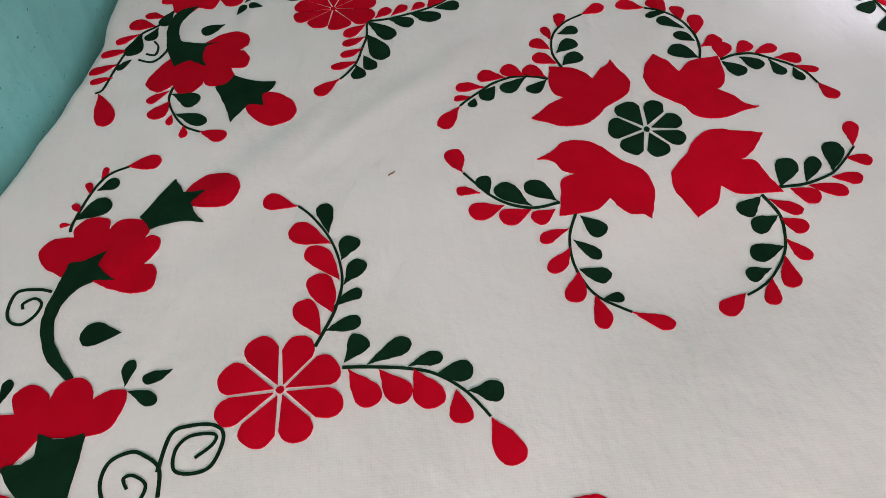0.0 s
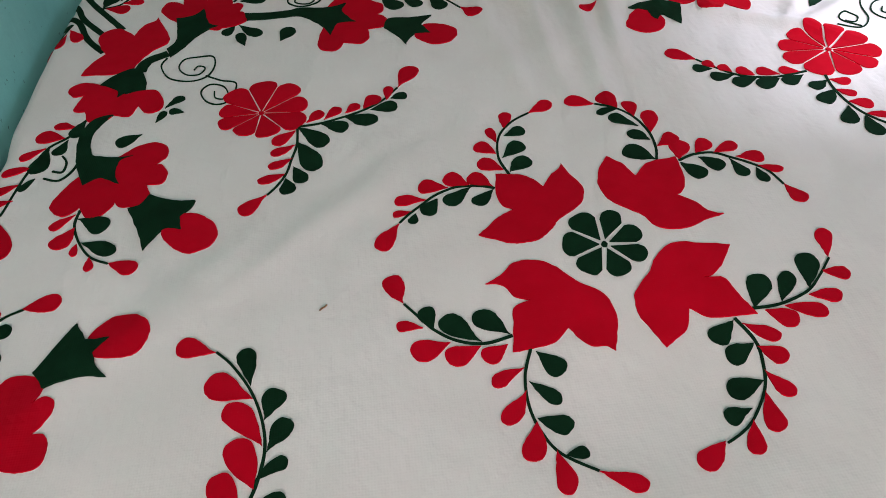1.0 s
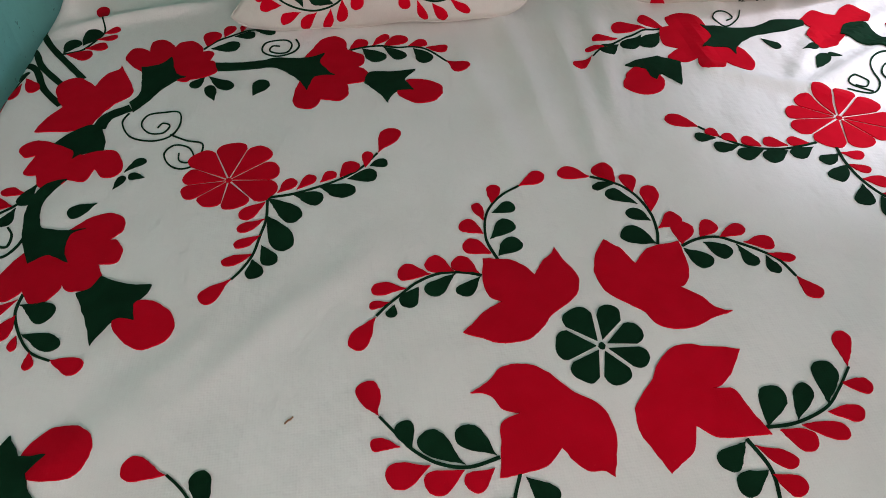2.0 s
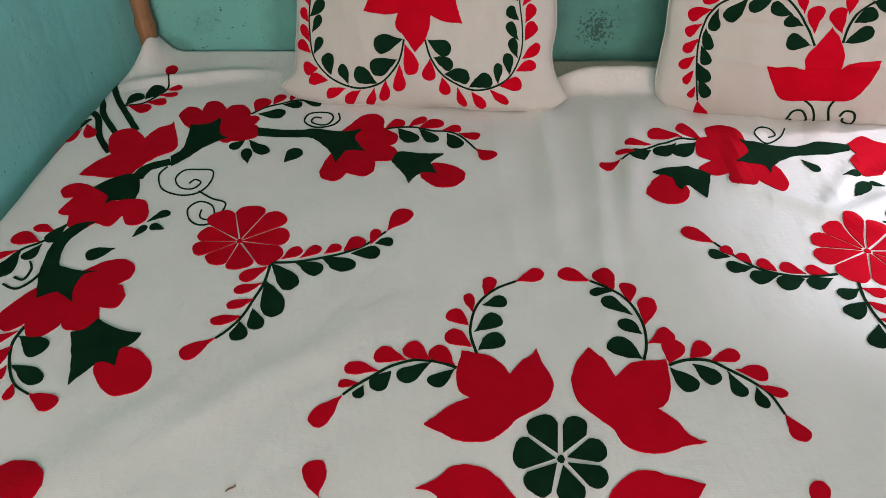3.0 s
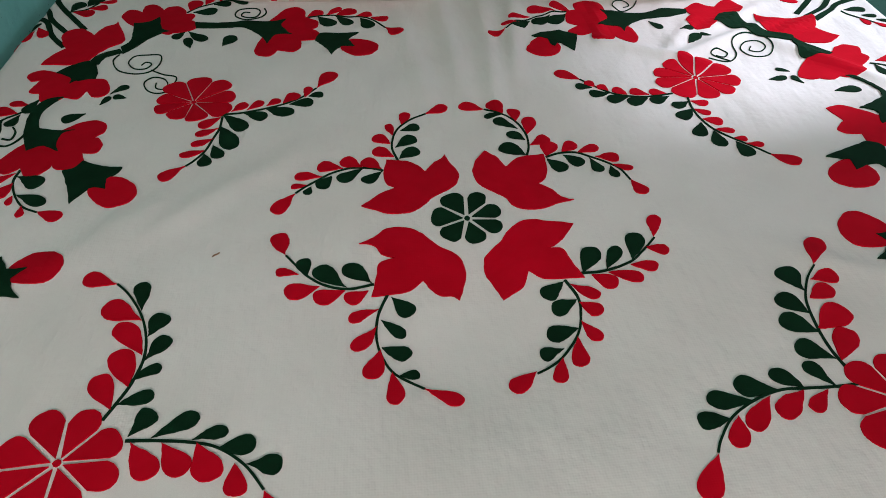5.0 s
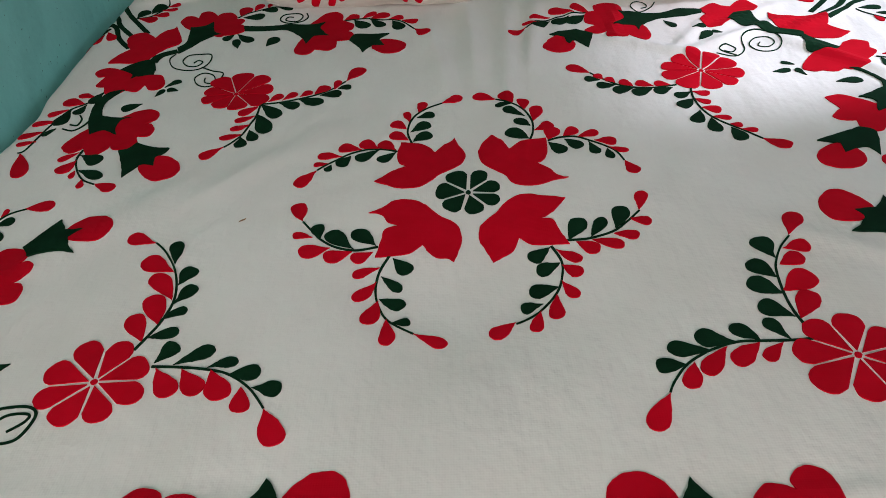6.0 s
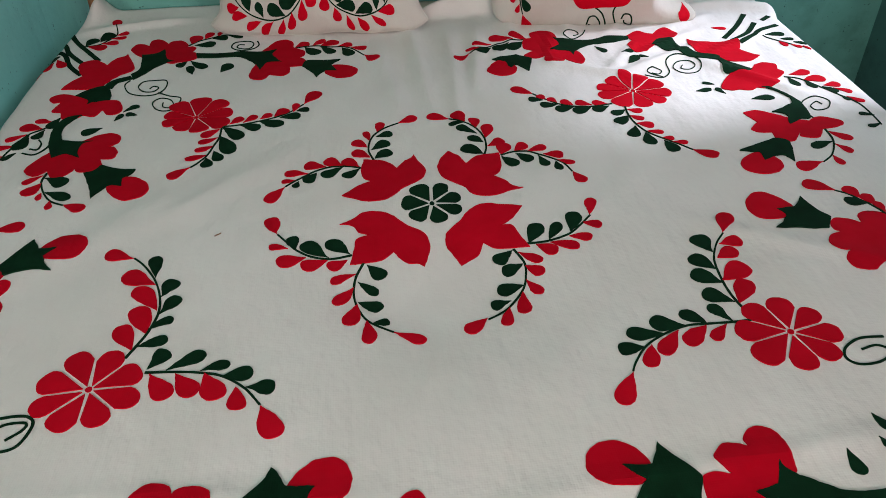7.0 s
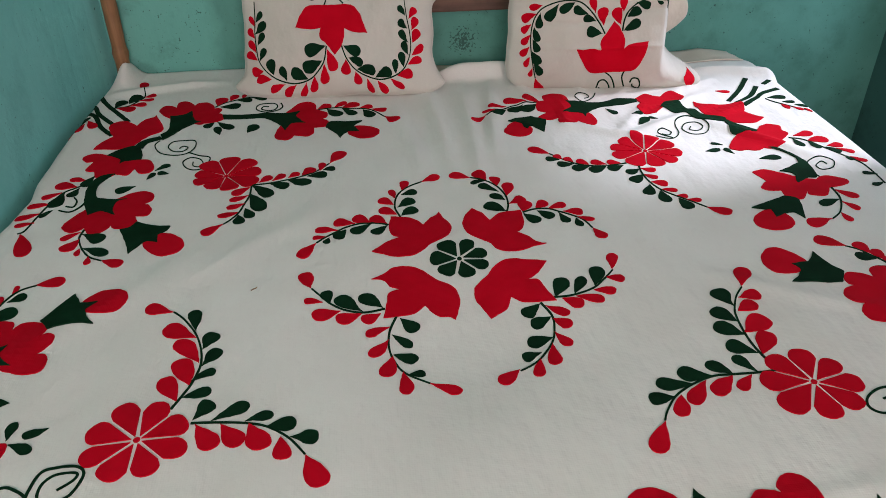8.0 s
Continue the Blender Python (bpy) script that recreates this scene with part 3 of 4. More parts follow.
sprig([(-.425, .340), (-.392, .341), (-.355, .350), (-.317, .364), (-.284, .386), (-.255, .421)],
      (-.255, .421, -.223, .481, .035),
      [(-.412, .348, -.385, .376, .022), (-.383, .351, -.356, .380, .021), (-.347, .362, -.323, .382, .021), (-.316, .369, -.290, .403, .028), (-.277, .387, -.270, .427, .018)],
      [(-.390, .342, -.344, .318, .029), (-.350, .353, -.294, .332, .031), (-.304, .364, -.259, .369, .030), (-.269, .390, -.240, .396, .020)])
sprig([(-.426, .334), (-.426, .292), (-.433, .258), (-.441, .221), (-.455, .193), (-.468, .176)],
      (-.468, .176, -.505, .138, .028),
      [(-.429, .330, -.464, .298, .026), (-.427, .292, -.467, .273, .019), (-.432, .259, -.470, .240, .018), (-.441, .221, -.484, .208, .019)],
      [(-.428, .340, -.379, .281, .032), (-.426, .300, -.394, .222, .035), (-.431, .237, -.414, .196, .023), (-.441, .210, -.438, .173, .025)])
sprig([(.435, .340), (.386, .333), (.347, .338), (.319, .350), (.293, .375), (.267, .408)],
      (.267, .408, .223, .442, .031),
      [(.424, .339, .392, .353, .023), (.387, .339, .355, .358, .025), (.348, .344, .324, .368, .022), (.314, .358, .298, .382, .019), (.291, .376, .277, .399, .018)],
      [(.425, .330, .386, .315, .028), (.384, .328, .342, .312, .030), (.349, .336, .304, .326, .030), (.314, .350, .274, .352, .026), (.284, .375, .253, .383, .021)])
sprig([(.460, .325), (.456, .288), (.460, .247), (.473, .211), (.496, .181), (.517, .159), (.544, .126)],
      (.544, .126, .587, .097, .029),
      [(.459, .309, .492, .298, .019), (.458, .282, .485, .262, .017), (.462, .247, .497, .232, .025), (.474, .212, .508, .202, .015), (.498, .181, .521, .175, .016), (.512, .162, .544, .156, .015)],
      [(.456, .307, .422, .293, .023), (.456, .282, .422, .252, .030), (.457, .237, .438, .192, .028), (.470, .207, .471, .157, .028), (.498, .170, .510, .124, .029)])

# back left corner: branch with four flower heads, two buds and the corner stems
cut("flower_head", RED, [(-.770, .271), (-.789, .238), (-.797, .203), (-.774, .180), (-.756, .189)], [(-.751, .198), (-.736, .171), (-.714, .172), (-.701, .192)],
    [(-.700, .201), (-.688, .187), (-.659, .188), (-.649, .212), (-.656, .231)], [(-.660, .235), (-.633, .234), (-.628, .257), (-.639, .280)], [(-.653, .282), (-.635, .300), (-.636, .322), (-.655, .341), (-.684, .339), (-.709, .318)],
    [(-.717, .309), (-.746, .292)])
cut("calyx", GREEN, [(-.745, .435), (-.777, .424), (-.791, .380), (-.787, .339), (-.778, .299)], [(-.758, .249), (-.737, .262), (-.724, .258)], [(-.701, .243), (-.711, .271), (-.710, .302)],
    [(-.690, .313), (-.713, .311), (-.749, .320)], [(-.757, .324), (-.768, .357), (-.767, .395)], off=.0030)
cut("bud", RED, [(-.596, .153), (-.561, .147), (-.536, .114), (-.541, .083), (-.571, .070), (-.599, .088), (-.618, .123)])
cut("calyx", GREEN, [(-.648, .209), (-.610, .188)], [(-.574, .182), (-.583, .161)], [(-.595, .150), (-.592, .133)], [(-.588, .121), (-.617, .124)], [(-.639, .087), (-.652, .126)],
    [(-.676, .180), (-.659, .188)], off=.0030)
cut("flower_head", RED, [(-.786, .534), (-.822, .547), (-.842, .529), (-.830, .504)], [(-.810, .506), (-.817, .479), (-.818, .458)], [(-.798, .453), (-.787, .424), (-.762, .414)],
    [(-.745, .435), (-.718, .426), (-.709, .451)], [(-.707, .455), (-.689, .431), (-.669, .433), (-.662, .458), (-.681, .497), (-.710, .501)], [(-.734, .494), (-.767, .522)])
cut("calyx", GREEN, [(-.787, .532), (-.769, .555), (-.741, .576)], [(-.717, .572), (-.704, .529)], [(-.701, .501), (-.731, .499)], [(-.749, .486), (-.752, .508)], off=.0030)
sewn.line("stem", [(-.722, .566), (-.712, .599), (-.677, .620)], .024, .020, GREEN)
cut("lily", RED, [(-.831, .574), (-.820, .610)], [(-.797, .642), (-.811, .662), (-.824, .706), (-.813, .728), (-.787, .733)], [(-.754, .700), (-.742, .736), (-.720, .752)],
    [(-.718, .766), (-.686, .689), (-.685, .657), (-.708, .637), (-.726, .607), (-.738, .578), (-.768, .566), (-.803, .570)])
cut("flower_head", RED, [(-.678, .737), (-.707, .773), (-.715, .795), (-.706, .821), (-.688, .820)], [(-.671, .806), (-.672, .838), (-.651, .846), (-.630, .826)],
    [(-.624, .813), (-.613, .830), (-.590, .829), (-.572, .805)], [(-.570, .788), (-.555, .787), (-.547, .778), (-.551, .761)], [(-.553, .753), (-.543, .748), (-.536, .715), (-.557, .699)],
    [(-.581, .694), (-.597, .690), (-.644, .720)])
cut("calyx", GREEN, [(-.682, .635), (-.668, .659), (-.670, .697)], [(-.679, .751), (-.662, .750), (-.642, .757)], [(-.625, .778), (-.617, .740)], [(-.611, .719), (-.602, .709)],
    [(-.591, .703), (-.611, .693), (-.636, .663), (-.654, .628)], [(-.672, .606), (-.677, .622)], off=.0030)
cut("flower_head", RED, [(-.376, .732), (-.359, .765), (-.341, .794), (-.316, .801), (-.298, .783)], [(-.293, .749), (-.283, .740), (-.265, .723), (-.264, .699)],
    [(-.277, .686), (-.264, .672), (-.256, .653), (-.268, .635)], [(-.298, .632), (-.296, .600), (-.313, .581)], [(-.344, .591), (-.358, .566), (-.378, .568), (-.392, .582), (-.394, .604)],
    [(-.384, .653), (-.378, .692)])
cut("calyx", GREEN, [(-.541, .742), (-.497, .736), (-.454, .736), (-.429, .741), (-.376, .732)], [(-.336, .741), (-.346, .715)], [(-.341, .699), (-.330, .679)],
    [(-.319, .665), (-.341, .668)], [(-.357, .665), (-.365, .639)], [(-.371, .623), (-.382, .654), (-.407, .690), (-.432, .711), (-.466, .712), (-.500, .712)],
    [(-.535, .715), (-.538, .728)], off=.0030)
cut("bud", RED, [(-.191, .623), (-.163, .621), (-.135, .601), (-.132, .576), (-.149, .553), (-.179, .550), (-.201, .569), (-.211, .591)])
cut("calyx", GREEN, [(-.267, .629), (-.256, .661), (-.213, .655)], [(-.173, .655), (-.192, .632)], [(-.195, .623), (-.188, .606)], [(-.181, .590), (-.209, .593)],
    [(-.223, .576), (-.227, .566)], [(-.229, .559), (-.244, .594)], off=.0030)
sprig([(-.292, .746), (-.263, .753), (-.229, .752), (-.198, .740), (-.169, .737), (-.143, .720), (-.113, .673)],
      (-.113, .675, -.079, .636, .029),
      [(-.290, .749, -.257, .776, .028), (-.248, .755, -.215, .791, .021), (-.225, .751, -.179, .773, .034), (-.181, .739, -.142, .750, .027), (-.147, .730, -.106, .716, .026)],
      [(-.267, .748, -.229, .701, .034), (-.226, .748, -.190, .700, .028), (-.171, .731, -.146, .678, .031)])
sprig([(-.568, .797), (-.547, .822), (-.519, .838), (-.481, .855), (-.434, .843)],
      None,
      [(-.562, .805, -.553, .859, .035), (-.532, .835, -.518, .875, .023), (-.500, .851, -.495, .877, .012)],
      [(-.554, .796, -.500, .802, .034), (-.513, .834, -.473, .836, .026), (-.471, .850, -.433, .838, .018)])
sprig([(-.748, .190), (-.749, .156), (-.733, .116), (-.711, .085), (-.684, .069)],
      (-.684, .069, -.642, .050, .026),
      [(-.753, .181, -.784, .152, .018), (-.747, .152, -.770, .111, .031), (-.736, .116, -.737, .091, .011), (-.713, .087, -.709, .059, .013)],
      [(-.748, .170, -.700, .142, .035), (-.732, .118, -.679, .090, .026)])
sprig([(-.786, .437), (-.808, .387), (-.839, .357), (-.856, .296), (-.863, .247), (-.869, .200), (-.880, .190)],
      (-.874, .189, -.841, .102, .033),
      [(-.801, .409, -.841, .420, .019), (-.815, .382, -.865, .394, .033), (-.842, .360, -.878, .335, .019), (-.850, .311, -.896, .298, .020), (-.861, .271, -.906, .249, .021), (-.860, .232, -.896, .220, .016)],
      [(-.790, .431, -.801, .381, .025), (-.808, .376, -.823, .339, .022), (-.836, .357, -.846, .295, .032), (-.839, .282, -.858, .254, .014)])
sprig([(-.842, .828), (-.809, .835), (-.791, .860), (-.775, .899), (-.783, .940)],
      (-.784, .943, -.799, 1.007, .026),
      [(-.834, .824, -.783, .809, .033), (-.801, .841, -.758, .842, .028), (-.786, .873, -.745, .877, .018), (-.774, .895, -.746, .908, .020)],
      [(-.841, .831, -.825, .878, .033), (-.810, .855, -.792, .909, .038)])
sprig([(-.890, .772), (-.903, .738), (-.923, .705), (-.930, .667)],
      None,
      [(-.891, .752, -.862, .702, .026), (-.893, .735, -.903, .687, .022), (-.921, .701, -.926, .661, .018)],
      [(-.890, .772, -.913, .758, .012)])
leaf((-.556, .696, -.576, .666, .023), GREEN)
leaf((-.550, .699, -.504, .653, .027), GREEN)
leaf((-.533, .618, -.547, .667, .021), GREEN)
leaf((-.466, .624, -.448, .671, .032), GREEN)
leaf((-.658, .439, -.628, .468, .018), GREEN)
leaf((-.622, .421, -.649, .428, .017), GREEN)
leaf((-.668, .399, -.657, .429, .014), GREEN)
leaf((-.686, .369, -.725, .346, .029), GREEN)
sewn.line("stem", [(-.914, .948), (-.872, .864), (-.812, .774), (-.782, .731)], .013, .012, GREEN)
sewn.line("stem", [(-.927, .887), (-.894, .840), (-.871, .789), (-.818, .717)], .013, .012, GREEN)
sewn.line("stem", [(-.918, .816), (-.879, .778), (-.847, .707), (-.805, .649)], .013, .012, GREEN)
sewn.line("curl", [(-.677, .603), (-.684, .576), (-.664, .534), (-.626, .516), (-.596, .525), (-.584, .557), (-.590, .592), (-.617, .596), (-.643, .592), (-.650, .565), (-.633, .539), (-.610, .536), (-.601, .555), (-.614, .564), (-.621, .552)], .0028, .0024, GREEN)
sewn.line("curl", [(-.597, .529), (-.568, .508), (-.539, .492), (-.547, .443), (-.568, .433), (-.589, .448), (-.600, .478), (-.586, .498), (-.562, .488), (-.551, .462), (-.559, .448), (-.573, .455), (-.576, .475)], .0028, .0024, GREEN)
sewn.line("curl", [(-.776, .344), (-.781, .297), (-.799, .270), (-.826, .280)], .0045, .0034, GREEN)
sewn.line("curl", [(-.816, .296), (-.799, .291), (-.798, .315), (-.809, .334)], .0040, .0032, GREEN)
sewn.line("curl", [(-.392, .805), (-.386, .779), (-.399, .757), (-.430, .750), (-.455, .771), (-.449, .802), (-.414, .806), (-.400, .788), (-.406, .763), (-.423, .759), (-.441, .770), (-.437, .787), (-.423, .785)], .0034, .0028, GREEN)

# back right corner: its branch lies closer to the pillow
cut("flower_head", RED, [(.326, .762), (.359, .773), (.388, .750), (.395, .699)], [(.431, .622), (.433, .578), (.412, .552)], [(.385, .588), (.367, .562), (.332, .570)],
    [(.336, .604), (.311, .598), (.287, .621)], [(.317, .647), (.294, .670), (.304, .721)], [(.325, .729), (.325, .745)])
cut("calyx", GREEN, [(.578, .703), (.526, .714), (.469, .696)], [(.380, .716), (.388, .679)], [(.356, .636), (.402, .636)], [(.410, .609), (.429, .642), (.469, .668), (.531, .675)],
    [(.573, .686), (.577, .694)], off=.0030)
cut("flower_head", RED, [(.576, .708), (.611, .736), (.631, .718)], [(.646, .709), (.682, .738), (.711, .707)], [(.692, .671), (.666, .670)], [(.600, .604), (.567, .604), (.560, .646)],
    [(.582, .675), (.578, .690)])
cut("calyx", GREEN, [(.621, .638), (.646, .673), (.676, .673)], [(.685, .640), (.701, .583), (.763, .553)], [(.754, .531), (.689, .553), (.655, .593)], off=.0030)
cut("lily", RED, [(.722, .663), (.756, .637), (.797, .632)], [(.852, .650), (.843, .609)], [(.832, .586), (.847, .564)], [(.868, .546), (.829, .516), (.775, .523), (.749, .557), (.712, .590)])
cut("calyx", GREEN, [(.760, .554), (.773, .519)], [(.815, .467), (.792, .452)], [(.749, .445), (.739, .459), (.748, .494)], off=.0030)
cut("flower_head", RED, [(.749, .445), (.807, .468)], [(.831, .493), (.856, .503), (.882, .490)], [(.875, .460), (.882, .441)], [(.850, .409), (.838, .376), (.805, .364)],
    [(.785, .371), (.765, .361)], [(.741, .367), (.722, .366), (.704, .382), (.726, .420)])
cut("calyx", GREEN, [(.794, .371), (.817, .348), (.833, .312)], [(.828, .286), (.796, .267)], [(.766, .254), (.784, .246)], [(.793, .232), (.781, .197)],
    [(.817, .218), (.839, .221)], [(.848, .290), (.834, .329), (.811, .365)], off=.0030)
cut("flower_head", RED, [(.703, .258), (.735, .265), (.768, .243), (.798, .217)], [(.828, .206), (.858, .221), (.896, .198), (.884, .178)], [(.840, .169), (.816, .138), (.782, .146)],
    [(.785, .162), (.761, .131), (.728, .135)], [(.728, .169), (.705, .172), (.691, .188)], [(.717, .213), (.710, .235)])
cut("bud", RED, [(.658, .096), (.691, .076), (.696, .044), (.678, .023), (.643, .018), (.617, .036), (.619, .066)])
cut("calyx", GREEN, [(.633, .108), (.683, .128)], [(.723, .145), (.746, .124)], [(.723, .053), (.710, .080)], [(.667, .064), (.669, .085)], [(.668, .095), (.659, .098)], off=.0030)
cut("bud", RED, [(.213, .595), (.239, .584), (.256, .548), (.241, .517), (.209, .511), (.182, .536), (.192, .566)])
cut("calyx", GREEN, [(.203, .606), (.259, .624)], [(.303, .599), (.293, .562)], [(.283, .530), (.259, .566)], [(.244, .550), (.236, .569)], [(.236, .588), (.221, .594)], off=.0030)
sprig([(.314, .724), (.269, .715), (.219, .694), (.180, .664), (.152, .638)],
      (.152, .642, .110, .603, .021),
      [(.314, .724, .275, .764, .037), (.275, .721, .215, .744, .042), (.216, .701, .164, .691, .022), (.185, .664, .144, .665, .017)],
      [(.302, .711, .253, .665, .036), (.262, .701, .218, .666, .034), (.212, .681, .172, .646, .030)])
sprig([(.871, .419), (.902, .403), (.927, .360), (.954, .312), (.975, .270), (.976, .217), (.972, .174)],
      None,
      [(.887, .427, .943, .442, .028), (.907, .397, .961, .399, .034), (.940, .364, .981, .367, .025), (.956, .350, .990, .324, .018), (.965, .306, .993, .279, .017)],
      [(.878, .414, .883, .366, .022), (.907, .390, .920, .354, .017), (.934, .359, .959, .328, .018), (.954, .312, .966, .287, .012), (.980, .216, .950, .227, .014), (.971, .178, .941, .170, .014)])
sprig([(.844, .169), (.838, .122), (.811, .073), (.779, .046)],
      (.779, .046, .719, .030, .034),
      [(.845, .159, .881, .123, .023), (.835, .109, .854, .072, .019), (.808, .067, .814, .032, .016)],
      [(.835, .118, .783, .102, .024)])
sprig([(.927, .662), (.958, .626), (.991, .590), (1.015, .571)],
      None,
      [(.954, .626, .963, .594, .015), (.976, .602, .995, .579, .013), (1.000, .589, 1.013, .567, .011)],
      [(.935, .667, .989, .671, .024), (.966, .642, .998, .635, .015), (.988, .617, 1.020, .603, .016)])
sewn.line("stem", [(.941, .816), (.885, .734), (.821, .658)], .014, .012, GREEN)
sewn.line("stem", [(.944, .754), (.896, .688), (.836, .642)], .014, .012, GREEN)
sewn.line("stem", [(.997, .731), (.939, .704), (.903, .665), (.847, .619)], .014, .012, GREEN)
sewn.line("stem", [(1.002, .794), (.972, .769)], .014, .012, GREEN)
leaf((.813, .732, .852, .722, .018), RED)
leaf((.641, .374, .679, .380, .017), GREEN)
leaf((.695, .401, .671, .414, .012), GREEN)
leaf((.703, .353, .692, .383, .014), GREEN)
leaf((.748, .318, .802, .319, .024), GREEN)
leaf((.530, .600, .564, .609, .016), GREEN)
leaf((.532, .541, .568, .583, .025), GREEN)
leaf((.593, .572, .571, .583, .011), GREEN)
leaf((.476, .656, .497, .618, .020), GREEN)
sewn.line("curl", [(.552, .472), (.587, .453), (.615, .481), (.624, .535), (.660, .560), (.698, .551), (.704, .509), (.680, .473), (.646, .472), (.632, .502), (.651, .532), (.680, .536), (.689, .511), (.669, .490), (.650, .497), (.659, .515)], .0027, .0023, GREEN)
sewn.line("curl", [(.591, .457), (.563, .487), (.581, .505), (.598, .490), (.586, .473), (.571, .481)], .0027, .0023, GREEN)
sewn.line("curl", [(.844, .214), (.837, .257), (.856, .293), (.889, .304), (.912, .286), (.896, .257), (.867, .250), (.862, .269), (.882, .285), (.890, .273)], .0027, .0023, GREEN)
sewn.line("curl", [(.479, .764), (.462, .733), (.430, .709), (.414, .733), (.424, .754), (.448, .762), (.455, .741), (.439, .730)], .0027, .0023, GREEN)

# front left corner
cut("flower_head", RED, [(-.827, -.206), (-.858, -.185), (-.871, -.160), (-.859, -.139)], [(-.829, -.136), (-.830, -.116), (-.811, -.102), (-.786, -.107)],
    [(-.780, -.129), (-.770, -.113), (-.746, -.111), (-.725, -.121), (-.721, -.141)], [(-.730, -.155), (-.715, -.148), (-.703, -.155), (-.703, -.174)],
    [(-.720, -.197), (-.705, -.199), (-.697, -.216), (-.701, -.238), (-.722, -.244), (-.751, -.236)], [(-.774, -.225), (-.802, -.211)])
cut("calyx", GREEN, [(-.777, -.370), (-.805, -.343), (-.827, -.302), (-.832, -.264), (-.828, -.232)], [(-.823, -.195), (-.821, -.185), (-.800, -.183)],
    [(-.774, -.168), (-.779, -.187)], [(-.778, -.197), (-.766, -.210)], [(-.752, -.221), (-.777, -.221), (-.801, -.234), (-.814, -.261), (-.813, -.295), (-.796, -.329)],
    [(-.768, -.366), (-.771, -.368)], off=.0030)
cut("bud", RED, [(-.684, -.065), (-.661, -.035), (-.636, -.032), (-.612, -.044), (-.603, -.067), (-.609, -.090), (-.627, -.102), (-.669, -.097)])
cut("calyx", GREEN, [(-.740, -.108), (-.721, -.068)], [(-.702, -.036), (-.693, -.053)], [(-.688, -.064), (-.671, -.067)], [(-.654, -.068), (-.664, -.081)],
    [(-.671, -.090), (-.659, -.115)], [(-.647, -.129), (-.686, -.125)], [(-.722, -.135), (-.732, -.120)], off=.0030)
sprig([(-.837, -.125), (-.837, -.106), (-.825, -.049), (-.808, -.015), (-.780, .000)],
      (-.783, .000, -.733, .010, .029),
      [(-.840, -.112, -.856, -.112, .007), (-.832, -.090, -.846, -.071, .011), (-.826, -.053, -.835, -.028, .012), (-.816, -.022, -.814, .002, .011)],
      [(-.836, -.103, -.792, -.070, .035), (-.818, -.047, -.789, -.028, .022)])
cut("flower_head", RED, [(-.699, -.390), (-.697, -.408), (-.708, -.438), (-.733, -.446)], [(-.788, -.444), (-.801, -.464), (-.818, -.482), (-.847, -.464), (-.863, -.417)],
    [(-.825, -.411), (-.835, -.388), (-.817, -.373), (-.795, -.384)], [(-.789, -.398), (-.783, -.378), (-.765, -.368), (-.744, -.377)], [(-.737, -.400), (-.730, -.394), (-.716, -.388)])
cut("calyx", GREEN, [(-.789, -.440), (-.763, -.448)], [(-.734, -.443), (-.734, -.473), (-.735, -.518), (-.731, -.538)], [(-.781, -.527), (-.818, -.482)],
    [(-.797, -.476), (-.785, -.465)], off=.0030)
leaf((-.724, -.306, -.775, -.307, .034), GREEN)
leaf((-.702, -.385, -.702, -.348, .016), GREEN)
leaf((-.649, -.366, -.682, -.378, .016), GREEN)
leaf((-.698, -.392, -.661, -.409, .017), GREEN)
sewn.line("curl", [(-.833, -.231), (-.853, -.225), (-.880, -.227), (-.884, -.254), (-.876, -.274), (-.858, -.281), (-.844, -.268), (-.841, -.250), (-.853, -.240), (-.866, -.247), (-.864, -.256)], .0040, .0034, GREEN)
sewn.line("curl", [(-.642, -.496), (-.635, -.452), (-.614, -.443), (-.586, -.445), (-.574, -.461), (-.583, -.493), (-.604, -.501), (-.624, -.495), (-.626, -.471), (-.612, -.456), (-.585, -.456), (-.585, -.468), (-.603, -.483)], .0042, .0034, GREEN)
sewn.line("curl", [(-.636, -.525), (-.641, -.492), (-.661, -.475), (-.677, -.470), (-.698, -.480), (-.703, -.503), (-.694, -.526), (-.677, -.538), (-.657, -.529), (-.652, -.510), (-.668, -.498), (-.678, -.501), (-.672, -.513)], .0042, .0034, GREEN)
cut("bud", RED, [(-.231, -.595), (-.211, -.567), (-.192, -.557), (-.170, -.558), (-.155, -.577), (-.153, -.597), (-.161, -.618), (-.195, -.631), (-.217, -.620)])
cut("calyx", GREEN, [(-.284, -.611), (-.264, -.589)], [(-.252, -.564), (-.242, -.579)], [(-.233, -.595), (-.218, -.598)], [(-.197, -.599), (-.204, -.610)],
    [(-.209, -.624), (-.206, -.637)], [(-.244, -.632), (-.292, -.630)], off=.0030)
cut("flower_head", RED, [(-.422, -.597), (-.407, -.576), (-.388, -.574), (-.374, -.583)], [(-.369, -.595), (-.361, -.586), (-.342, -.584), (-.326, -.592), (-.322, -.601)],
    [(-.320, -.624), (-.349, -.645), (-.403, -.633), (-.424, -.613)])

leaf((-.848, -.396, -.846, -.363, .014), GREEN)
